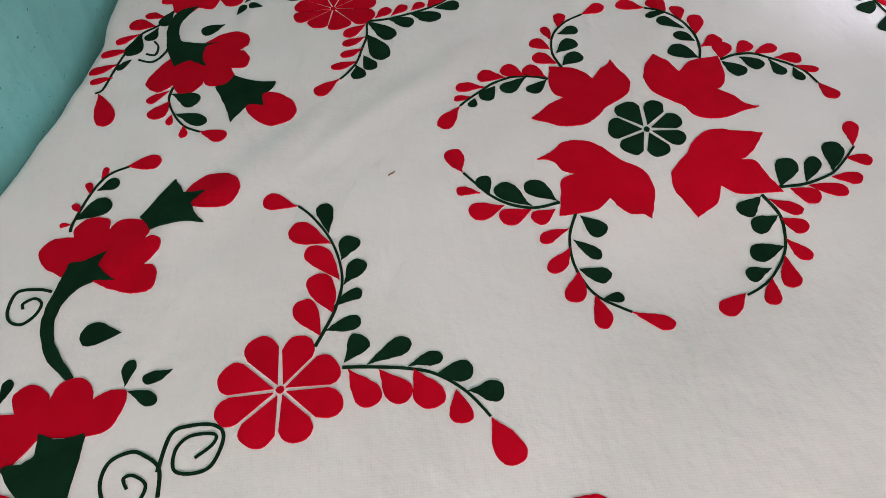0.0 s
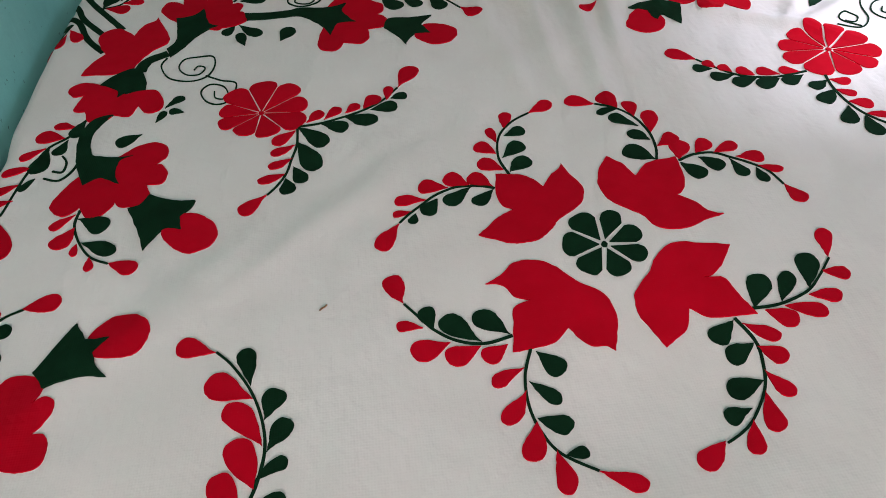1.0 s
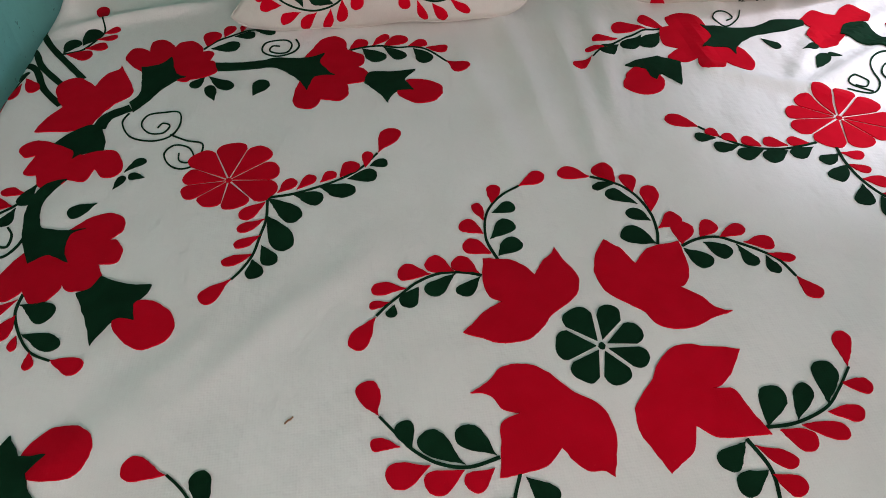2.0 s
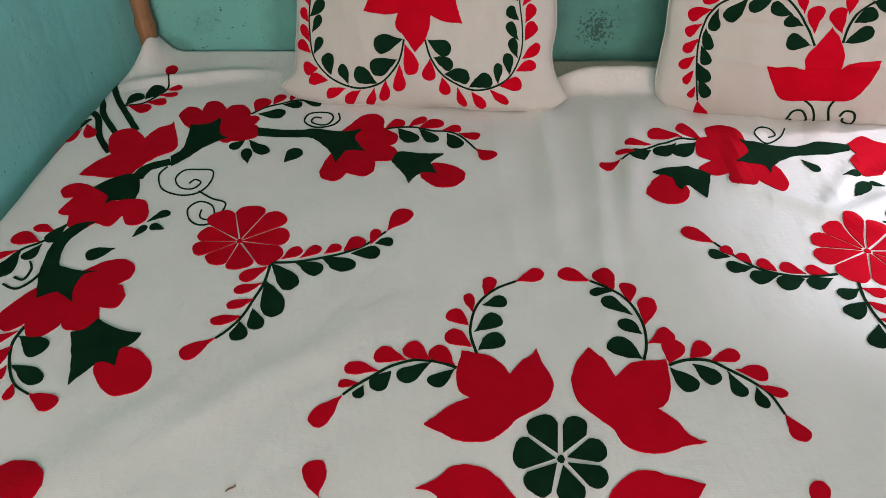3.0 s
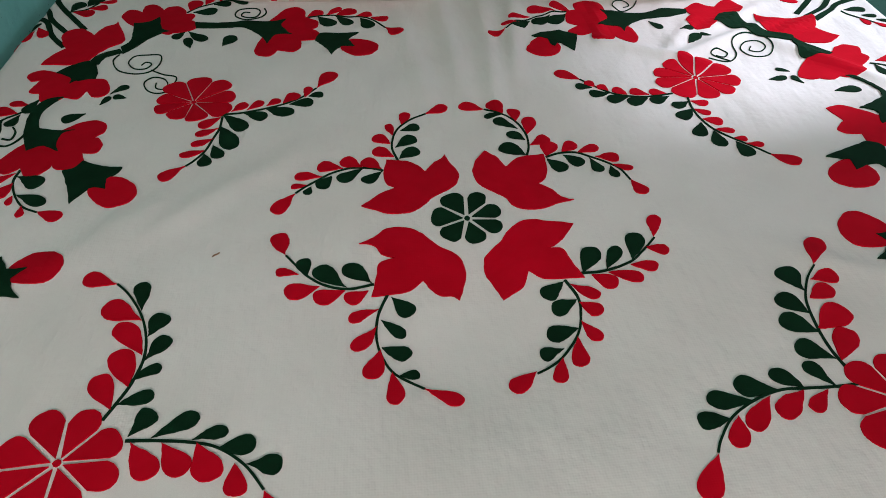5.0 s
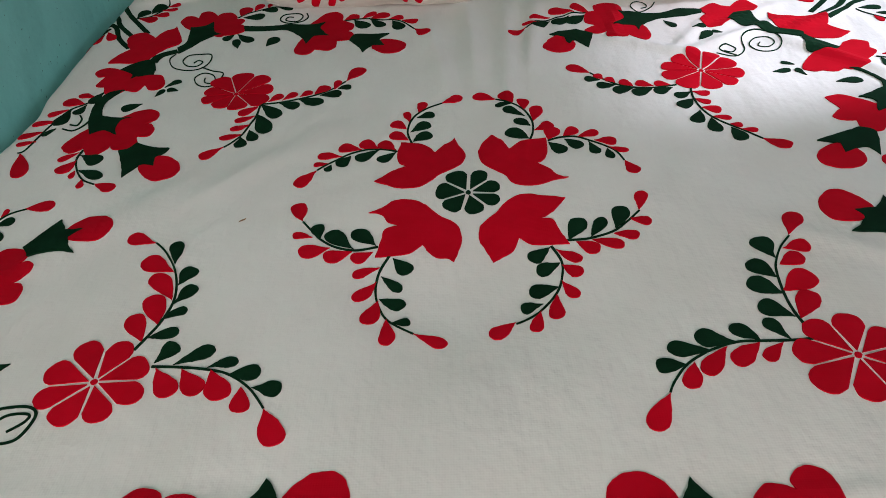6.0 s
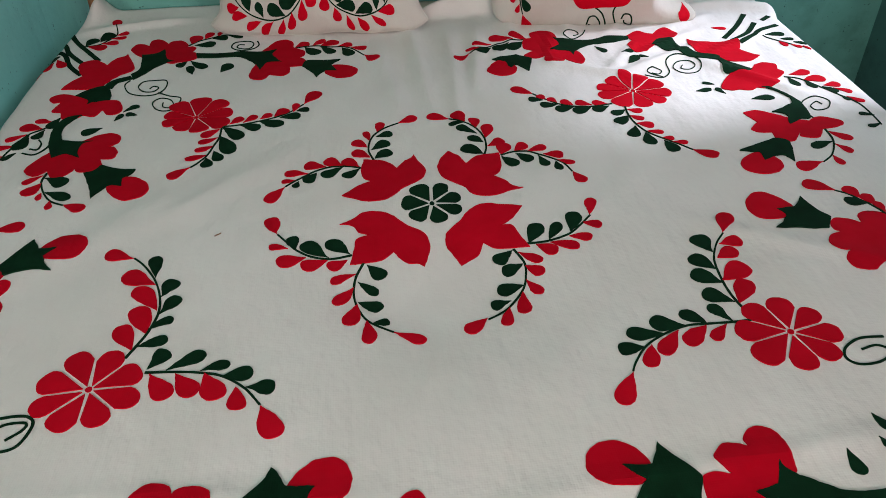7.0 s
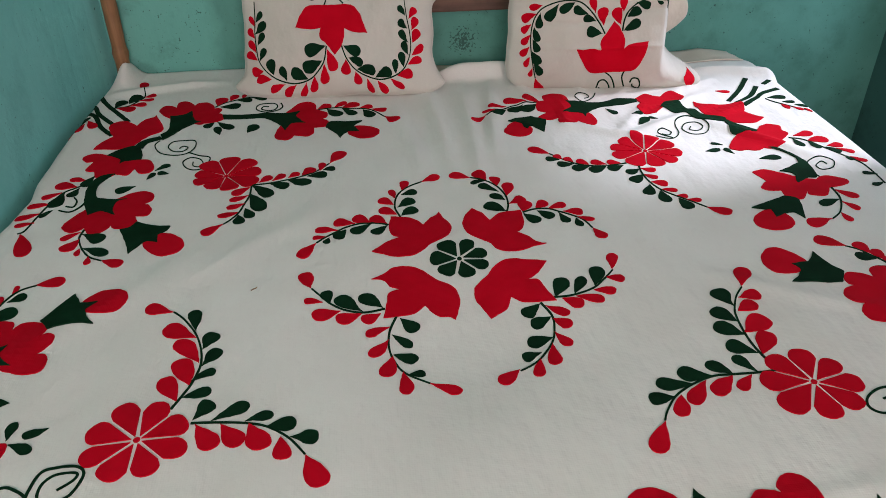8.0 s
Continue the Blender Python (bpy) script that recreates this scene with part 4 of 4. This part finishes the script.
# front right corner
cut("bud", RED, [(.649, -.094), (.633, -.057), (.607, -.039), (.581, -.054), (.568, -.078), (.569, -.103), (.581, -.119), (.619, -.124)])
cut("calyx", GREEN, [(.701, -.133), (.686, -.105)], [(.677, -.064), (.663, -.083)], [(.651, -.094), (.631, -.096)], [(.618, -.097), (.625, -.113)], [(.622, -.124), (.608, -.138)],
    [(.593, -.150), (.630, -.155), (.656, -.161)], [(.684, -.163), (.691, -.151)], off=.0030)
cut("flower_head", RED, [(.693, -.146), (.706, -.136), (.731, -.143)], [(.746, -.157), (.749, -.135), (.765, -.124), (.786, -.125), (.801, -.138)], [(.802, -.159), (.798, -.182)],
    [(.783, -.209), (.758, -.239), (.723, -.266)], [(.710, -.275), (.697, -.281), (.674, -.273), (.667, -.254), (.676, -.237)], [(.687, -.230), (.669, -.225), (.661, -.205), (.676, -.182)],
    [(.698, -.174), (.689, -.166)])
sprig([(.802, -.159), (.803, -.135), (.795, -.112), (.788, -.098), (.780, -.086), (.769, -.067), (.750, -.052)],
      (.752, -.053, .701, -.021, .034),
      [(.785, -.082, .772, -.043, .027), (.800, -.106, .796, -.070, .024), (.803, -.135, .804, -.097, .017)],
      [(.792, -.099, .751, -.084, .026), (.801, -.131, .768, -.130, .015)])
cut("bud", RED, [(.218, -.609), (.208, -.584), (.191, -.571), (.173, -.569), (.157, -.573), (.144, -.586), (.138, -.603), (.142, -.620), (.156, -.633), (.170, -.637), (.202, -.637)])
cut("calyx", GREEN, [(.275, -.636), (.256, -.610)], [(.238, -.579), (.230, -.595)], [(.220, -.612), (.202, -.611)], [(.184, -.608), (.192, -.620)], [(.206, -.635), (.198, -.642)],
    [(.181, -.665), (.203, -.678)], [(.258, -.679), (.268, -.655)], off=.0030)
cut("flower_head", RED, [(.273, -.642), (.277, -.636), (.291, -.632)], [(.312, -.637), (.303, -.622), (.300, -.608), (.314, -.594), (.325, -.591), (.339, -.595)],
    [(.350, -.601), (.347, -.588), (.356, -.575), (.373, -.569), (.390, -.577), (.396, -.592), (.397, -.617)], [(.394, -.641), (.373, -.658)], [(.346, -.683), (.306, -.692), (.273, -.686)])
cut("calyx", GREEN, [(.378, -.625), (.382, -.638), (.399, -.651), (.418, -.663), (.435, -.674), (.460, -.678)], [(.487, -.678), (.476, -.697)], [(.436, -.698), (.388, -.698), (.356, -.690)],
    [(.331, -.664), (.349, -.660)], [(.362, -.657), (.370, -.641)], off=.0030)
leaf((.470, -.616, .472, -.656, .020), GREEN)
leaf((.533, -.564, .540, -.595, .014), GREEN)
leaf((.519, -.603, .526, -.621, .009), GREEN)

sewn.line("curl", [(.630, -.427), (.593, -.427), (.563, -.443), (.553, -.463), (.567, -.477), (.600, -.474), (.624, -.457), (.611, -.443), (.584, -.449)], .0040, .0034, GREEN)

# what the two front corners have beyond these, turned down over the bed's foot
ANCHORS = ((.167, .046), (.020, .169), (.125, .160), (.003, .335), (.311, .040), (.484, .396), (.421, .341), (.217, .479), (.507, .143), (.320, .664),
           (.164, .575), (.078, .632), (.605, .751), (.735, .638), (.732, .469), (.710, .273), (.572, .116), (.650, .063), (.847, .130), (.877, .921))
LAID = {
    -1: ((.172, .042), (.034, .175), (.157, .156), (.043, .349), (.303, .012), (.525, .396), (.465, .355), (.251, .509), (.562, .083), (.355, .650),
         (.187, .579), (.084, .610), (.660, .700), (.790, .560), (.774, .399), (.782, .163), (.636, .067), (.753, -.018), (.925, .100), (.920, .900)),
    1: ((.162, .031), (.032, .180), (.150, .142), (.014, .346), (.294, .025), (.499, .406), (.432, .369), (.210, .510), (.529, .100), (.353, .640),
        (.171, .599), (.091, .650), (.630, .720), (.760, .600), (.745, .410), (.740, .203), (.615, .082), (.740, .035), (.900, .100), (.900, .910)),
}


def foot_corner(sx, seed):
    rng = random.Random(seed)

    def pulled(x, y):
        return 0.997 * sx * x + 0.0138 * y - 0.0013, 0.0052 * sx * x - 1.009 * y

    def bend(u, v):
        total, du, dv = 0.0, 0.0, 0.0
        for a, b in zip(ANCHORS, LAID[sx]):
            w = ((u - a[0]) ** 2 + (v - a[1]) ** 2 + 0.0005) ** -1.8
            total, du, dv = total + w, du + w * (b[0] - a[0]), dv + w * (b[1] - a[1])
        return pulled(u + du / total, v + dv / total)

    def head(k):
        du, dv = LAID[sx][k][0] - ANCHORS[k][0], LAID[sx][k][1] - ANCHORS[k][1]
        return Cloth(sheet, lambda u, v: pulled(u + du, v + dv), on_sheet, 0.02)

    c, top = Cloth(sheet, bend, on_sheet, 0.02), .0030
    head(12).piece("flower_head", fan((.612, .745), [(.688, .795), (.640, .826), (.588, .806), (.545, .768), (.542, .712), (.600, .700)], .036), RED)
    head(12).piece("calyx", calyx_cut([(.676, .640), (.662, .735), (.612, .774), (.610, .738), (.588, .702), (.626, .686), (.652, .640)]), GREEN, off=top)
    c.piece("lily", arcs([(.822, .572), (.800, .612)], [(.772, .637), (.812, .672), (.806, .712), (.775, .724)], [(.742, .690), (.728, .730)],
                         [(.704, .766), (.674, .690), (.700, .622), (.758, .578)]), RED)
    if sx > 0:
        head(14).piece("flower_head", fan((.745, .478), [(.812, .538), (.822, .470), (.772, .418), (.722, .428), (.672, .455), (.790, .430)], .034), RED)
        head(14).piece("calyx", calyx_cut([(.722, .580), (.784, .544), (.756, .522), (.742, .484), (.720, .512), (.686, .498), (.696, .566)]), GREEN, off=top)
        c.line("stem", [(.735, .428), (.768, .392), (.784, .350), (.772, .318)], .011, .022, GREEN)
    c.line("stem", [(.664, .650), (.676, .618), (.700, .590), (.716, .566)], .018, .024, GREEN, off=.0024)
    c.sprig([(.282, .745), (.244, .752), (.197, .745), (.146, .722), (.108, .680)], -1, 5, 3, .042, (.070, .637), rng)
    if sx > 0:
        c.sprig([(.795, .454), (.817, .400), (.846, .338), (.866, .270), (.868, .206)], 1, 6, 5, .042, (.846, .112), rng)
    c.sprig([(.826, .822), (.800, .860), (.784, .900), (.780, .925)], 1, 4, 2, .038, (.776, .970), rng)


foot_corner(-1, 22)
foot_corner(1, 23)


# ---- mattress cover beyond the sheet's far edge ----
def cover(x, y):
    y = 1.082 - (1.082 - y) * (1 + 0.10 * noise.noise((x * 7, 3.0, 1.0)) + 0.06 * noise.noise((x * 23, 8.0, 1.0)))
    return on_sheet(x, y, 0.005 + 0.003 * noise.noise((x * 16, y * 16, 2.0)))


strip = mesh_object("mattress_cover", grid_sheet(-0.10, 1.0, 0.962, 1.082, 0.012, cover), PLAIN_COTTON, smooth=True)
fold_over = strip.modifiers.new("thickness", "SOLIDIFY")
fold_over.thickness, fold_over.offset = 0.003, -1
tagged(strip, "crumpled beige cotton mattress cover beside the green wall", "mattress cover")

# ---- pillows ----
def pillow(origin, yaw, tilt, wide, high, thick, seed, twist=0.0, lean=0.0, ears=0.0):
    """A stuffed pillow that leans on the wall; twist: how far its side folds back; lean: tilt to one side;
    ears: how far its corners stand out past its sides."""
    frame_ = Matrix.Translation(origin) @ Matrix.Rotation(radians(yaw), 4, "Z") @ Matrix.Rotation(radians(tilt), 4, "X") @ Matrix.Rotation(radians(lean), 4, "Z")

    def surface(a, b, side, off=0.0):
        if b < 0:
            return surface(a, -b, -side, off)
        s, t = max(-1, min(1, 2 * a / wide)), max(-1, min(1, 2 * b / high - 1))
        full = ((1 - abs(s) ** 2.6) * (1 - abs(t) ** 2.6)) ** 0.55
        pinch = 1 - ears * (1 - abs(t) ** (5 if t < 0 else 12)) - 0.035 * abs(s) ** 8 * abs(t) ** 16 if ears else 1 - 0.045 * (1 - abs(t) ** 1.5) * abs(s) ** 3 - 0.11 * abs(s) ** 6 * abs(t) ** 8
        edge = (0.005 if ears else 0.009) * noise.noise((b * 14, seed, 5.0 if s > 0 else 9.0)) * abs(s) ** 6
        rise = ((0.030 if t < 0 else -0.045 if a > 0 else 0.0) * abs(t) * abs(s) ** 8 if ears else 0.012 * abs(s) ** 6) + 0.009 * noise.noise((a * 9, seed, t)) * abs(t) ** 6
        wob = 0.014 * noise.noise((a * 6 + seed, b * 6, side * 3.0)) + 0.007 * noise.noise((a * 17, b * 13 + seed, 2.0))
        crease = -0.007 * math.exp(-((b - 0.205 - 0.10 * a - 0.01 * math.sin(a * 20)) / 0.009) ** 2) + 0.0045 * math.exp(-((b - 0.122 - 0.02 * a - 0.002 * math.sin(a * 26)) / 0.006) ** 2) * min(1.0, max(0.0, (0.20 - abs(a + 0.02)) / 0.05)) if twist else 0.0
        crease += 0.010 * math.exp(-((b - 0.055 + 0.12 * a) / 0.016) ** 2) * noise.noise((a * 6, seed, 1.0))
        c = side * (thick / 2 * full + (wob + crease) * full + 0.0015) + thick / 2
        a = a * pinch + edge
        if twist and a > 0.14:
            k = min(1.0, max(0.0, (t + 1.0) / 0.58))
            back = (a - 0.14) * k * k * (3 - 2 * k)
            a, c = a - 0.72 * back, c - twist * back
        return frame_ @ Vector((a, b + rise, c + off * side))

    bm = bmesh.new()
    nx, ny = 84, 72
    sides = []
    for side in (1, -1):
        sides.append([[bm.verts.new(surface(wide * (i / nx - .5), high * j / ny, side)) for i in range(nx + 1)] for j in range(ny + 1)])
    for k, g in enumerate(sides):
        for j in range(ny):
            for i in range(nx):
                f = (g[j][i], g[j][i + 1], g[j + 1][i + 1], g[j + 1][i])
                bm.faces.new(f if k == 0 else f[::-1])
    rim = [(0, i) for i in range(nx)] + [(j, nx) for j in range(ny)] + [(ny, i) for i in range(nx, 0, -1)] + [(j, 0) for j in range(ny, 0, -1)]
    for p, q in zip(rim, rim[1:] + rim[:1]):
        f, b = sides
        bm.faces.new((f[q[0]][q[1]], f[p[0]][p[1]], b[p[0]][p[1]], b[q[0]][q[1]]))
    body = mesh_object("pillow", bm, DIMMED_PILLOW_COTTON, smooth=True)
    mid = [(surface(wide * (i / nx - .5), high * j / ny, 1) + surface(wide * (i / nx - .5), high * j / ny, -1)) / 2 for j, i in rim]
    bm = bmesh.new()
    loops = []
    for k, p in enumerate(mid):
        along = (mid[(k + 1) % len(mid)] - mid[k - 1]).normalized()
        a = along.cross(frame_.to_3x3() @ Vector((0, 0, 1))).normalized()
        c = along.cross(a)
        r = 0.0020 + 0.0008 * noise.noise(p * 40)
        loops.append([bm.verts.new(p + a * (r * math.cos(t)) + c * (r * math.sin(t))) for t in (q * math.pi / 3 for q in range(6))])
    for k in range(len(loops)):
        x, y = loops[k - 1], loops[k]
        for q in range(6):
            bm.faces.new((x[q], x[(q + 1) % 6], y[(q + 1) % 6], y[q]))
    part("seam", bm, DIMMED_PILLOW_COTTON, body, smooth=True)
    return body, lambda a, b, off: surface(a, b, 1, off)


body, lay = pillow((-0.224, 0.872, 0.480), -4, 62, 0.60, 0.31, 0.10, 3, 0.0, 0.0, 0.14)
tagged(body, "cream cotton pillow with red lily applique leaning on the wall", "pillow", "pillows on the bed")
on_pillow = Cloth(body, lambda u, v: (u, v + 0.005), lay, 0.006)
cut("lily", RED, [(-.130, .173), (-.117, .201), (-.095, .226), (-.068, .232), (-.026, .232), (.010, .233), (.046, .232), (.069, .214), (.083, .183)], [(.095, .156), (.055, .159)], [(.023, .169), (.021, .148), (.013, .126)], [(-.011, .099), (-.033, .126), (-.055, .146)], [(-.051, .172), (-.083, .168)],
    on=on_pillow)
sprig([(-.035, .123), (-.045, .083), (-.071, .051), (-.095, .035), (-.129, .027), (-.165, .031), (-.203, .044), (-.235, .066), (-.252, .091), (-.258, .124), (-.262, .167), (-.260, .208), (-.260, .250)],
      None,
      [(-.034, .116, -.013, .057, .034), (-.045, .078, -.044, .024, .028), (-.075, .046, -.077, .005, .024), (-.100, .030, -.105, -.006, .021), (-.129, .025, -.153, -.003, .026), (-.161, .026, -.203, .012, .022), (-.207, .038, -.256, .035, .025), (-.235, .061, -.274, .054, .028), (-.255, .089, -.291, .106, .025), (-.258, .110, -.283, .144, .021), (-.260, .148, -.284, .178, .019), (-.263, .183, -.279, .210, .016)],
      [(-.036, .123, -.103, .109, .037), (-.048, .086, -.112, .065, .035), (-.095, .037, -.147, .061, .032), (-.158, .033, -.181, .070, .022), (-.202, .048, -.215, .091, .030), (-.248, .086, -.230, .122, .020), (-.253, .129, -.233, .164, .020), (-.260, .161, -.226, .192, .025), (-.259, .193, -.237, .221, .018)], on_pillow)
sprig([(.012, .124), (.025, .092), (.050, .062), (.084, .043), (.123, .033), (.166, .040), (.200, .057), (.221, .084), (.230, .115), (.227, .156), (.219, .198), (.213, .246)],
      None,
      [(.023, .090, .021, .047, .030), (.052, .057, .060, .020, .026), (.086, .038, .091, -.001, .020), (.116, .031, .134, -.000, .025), (.156, .035, .188, .009, .021), (.177, .042, .228, .050, .027), (.217, .071, .263, .082, .024), (.231, .094, .270, .121, .024), (.235, .128, .254, .165, .028), (.232, .161, .249, .200, .024), (.225, .193, .248, .227, .021)],
      [(.016, .125, .071, .104, .031), (.031, .091, .076, .074, .024), (.056, .061, .114, .055, .029), (.111, .038, .165, .055, .028), (.176, .044, .180, .085, .020), (.204, .064, .198, .104, .023), (.223, .094, .205, .133, .021), (.223, .128, .197, .162, .022), (.220, .166, .193, .188, .024), (.216, .200, .193, .228, .018)], on_pillow)
on_pillow.line("curl", [(-.038, .232), (-.033, .249), (-.049, .258), (-.073, .246), (-.091, .251)], .0042, .0036, GREEN)
on_pillow.line("curl", [(.022, .236), (.007, .251), (.022, .259), (.037, .246), (.049, .251)], .0042, .0036, GREEN)
body, lay = pillow((0.528, 0.872, 0.478), -7, 77, 0.58, 0.37, 0.13, 8, 0.70)
tagged(body, "creased cream cotton pillow with upright red lily applique", "pillow", "pillows on the bed")
on_pillow = Cloth(body, lambda u, v: (u + 0.006, v + 0.002), lay, 0.006)
cut("lily", RED, [(-.103, .114), (-.082, .114), (-.059, .117)], [(-.035, .112), (-.039, .136), (-.027, .154)], [(-.002, .189), (.014, .168), (.027, .141)], [(.026, .116), (.042, .128)], [(.092, .136), (.085, .099), (.071, .068), (.052, .055), (-.011, .050), (-.059, .050), (-.083, .079)],
    on=on_pillow)
sprig([(-.028, .156), (-.048, .190), (-.077, .223), (-.103, .239), (-.140, .241), (-.176, .232), (-.207, .214), (-.224, .182), (-.230, .141), (-.225, .095), (-.217, .059), (-.210, .032)],
      (-.210, .032, -.190, -.015, .030),
      [(-.032, .176, -.035, .224, .030), (-.055, .208, -.068, .247, .021), (-.199, .229, -.237, .219, .019), (-.214, .206, -.257, .184, .024), (-.227, .177, -.257, .153, .019), (-.231, .149, -.256, .121, .018), (-.232, .118, -.257, .091, .019), (-.229, .090, -.242, .061, .016), (-.220, .061, -.227, .035, .014)],
      [(-.033, .157, -.077, .164, .030), (-.051, .188, -.088, .197, .021), (-.074, .206, -.115, .223, .022), (-.111, .238, -.153, .213, .024), (-.155, .234, -.189, .189, .028), (-.206, .209, -.209, .167, .021), (-.222, .172, -.209, .132, .021), (-.226, .139, -.207, .105, .021), (-.224, .106, -.201, .072, .027), (-.219, .078, -.193, .043, .023)], on_pillow)
sprig([(.019, .163), (.025, .198), (.044, .225), (.066, .239), (.101, .249), (.132, .242), (.188, .254), (.256, .153)],
      None,
      [(.015, .177, -.000, .223, .029), (.021, .210, .019, .249, .021)],
      [(.022, .163, .067, .188, .027), (.030, .198, .067, .219, .025), (.051, .237, .092, .224, .022), (.107, .242, .123, .232, .010), (.129, .242, .203, .235, .038)], on_pillow)
leaf((.272, .048, .225, .009, .031), RED, None, on_pillow)
on_pillow.line("curl", [(-.023, .054), (-.000, .037), (.014, .011), (.020, -.011)], .0042, .0036, GREEN)
on_pillow.line("curl", [(-.034, .004), (-.030, .024), (-.015, .027), (-.001, .011), (.002, -.003), (-.011, -.005), (-.029, .005)], .0042, .0036, GREEN)
on_pillow.line("curl", [(.036, .055), (.032, .033), (.049, -.007)], .0042, .0036, GREEN)
on_pillow.line("curl", [(.056, .020), (.061, .033), (.076, .032), (.084, .017), (.083, .003), (.066, .009), (.063, .017)], .0042, .0036, GREEN)
cushion, _ = pillow((0.668, 1.010, 0.520), 0, 84, 0.42, 0.28, 0.055, 5, 0.0, 38)
cushion.data.materials[0] = PLAIN_COTTON
cushion.name = "cushion"
tagged(cushion, "plain beige cotton cushion tucked behind the pillow", "cushion")

# ---- loose thread on the sheet ----
bm = bmesh.new()
for k in range(7):
    p = on_sheet(-0.388 + 0.0014 * k, -0.062 + 0.0012 * k + 0.0006 * math.sin(k), 0.0012)
    box(bm, p.x - 0.0009, p.x + 0.0009, p.y - 0.0008, p.y + 0.0008, p.z - 0.0008, p.z + 0.0006)
tagged(mesh_object("thread", bm, BAMBOO), "short brown loose thread lying on the sheet", "thread")

# ---- corner pole ----
bm = bmesh.new()
rings, sides, length = 180, 14, 2.25
prev = None
for k in range(rings + 1):
    z = length * k / rings
    near = min(abs(z - node) for node in (0.12, 0.42, 0.75, 1.08, 1.42, 1.78, 2.1))
    r = 0.021 + 0.0032 * math.exp(-(near / 0.012) ** 2) - 0.0010 * math.exp(-((near - 0.03) / 0.02) ** 2)
    bend_x = 0.008 * math.sin(z * 3)
    ring = [bm.verts.new((-0.866 + bend_x - 0.02 * z / length + r * math.cos(a), 1.068 + r * math.sin(a), 0.45 + z)) for a in (2 * math.pi * i / sides for i in range(sides))]
    if prev:
        for i in range(sides):
            bm.faces.new((prev[i], prev[(i + 1) % sides], ring[(i + 1) % sides], ring[i]))
    prev = ring
pole = tagged(mesh_object("bamboo_pole", bm, BAMBOO, smooth=True), "brown knotted bamboo pole standing in the wall corner", "pole")

# ---- window sill board ----
bm = bmesh.new()
box(bm, -0.02, 0.62, 1.072, 1.103, 0.650, 0.700)
tagged(mesh_object("wall_board", bevelled(bm, 0.005), WOOD), "dark brown wooden board fixed along the wall", "wall board", kind="structure")
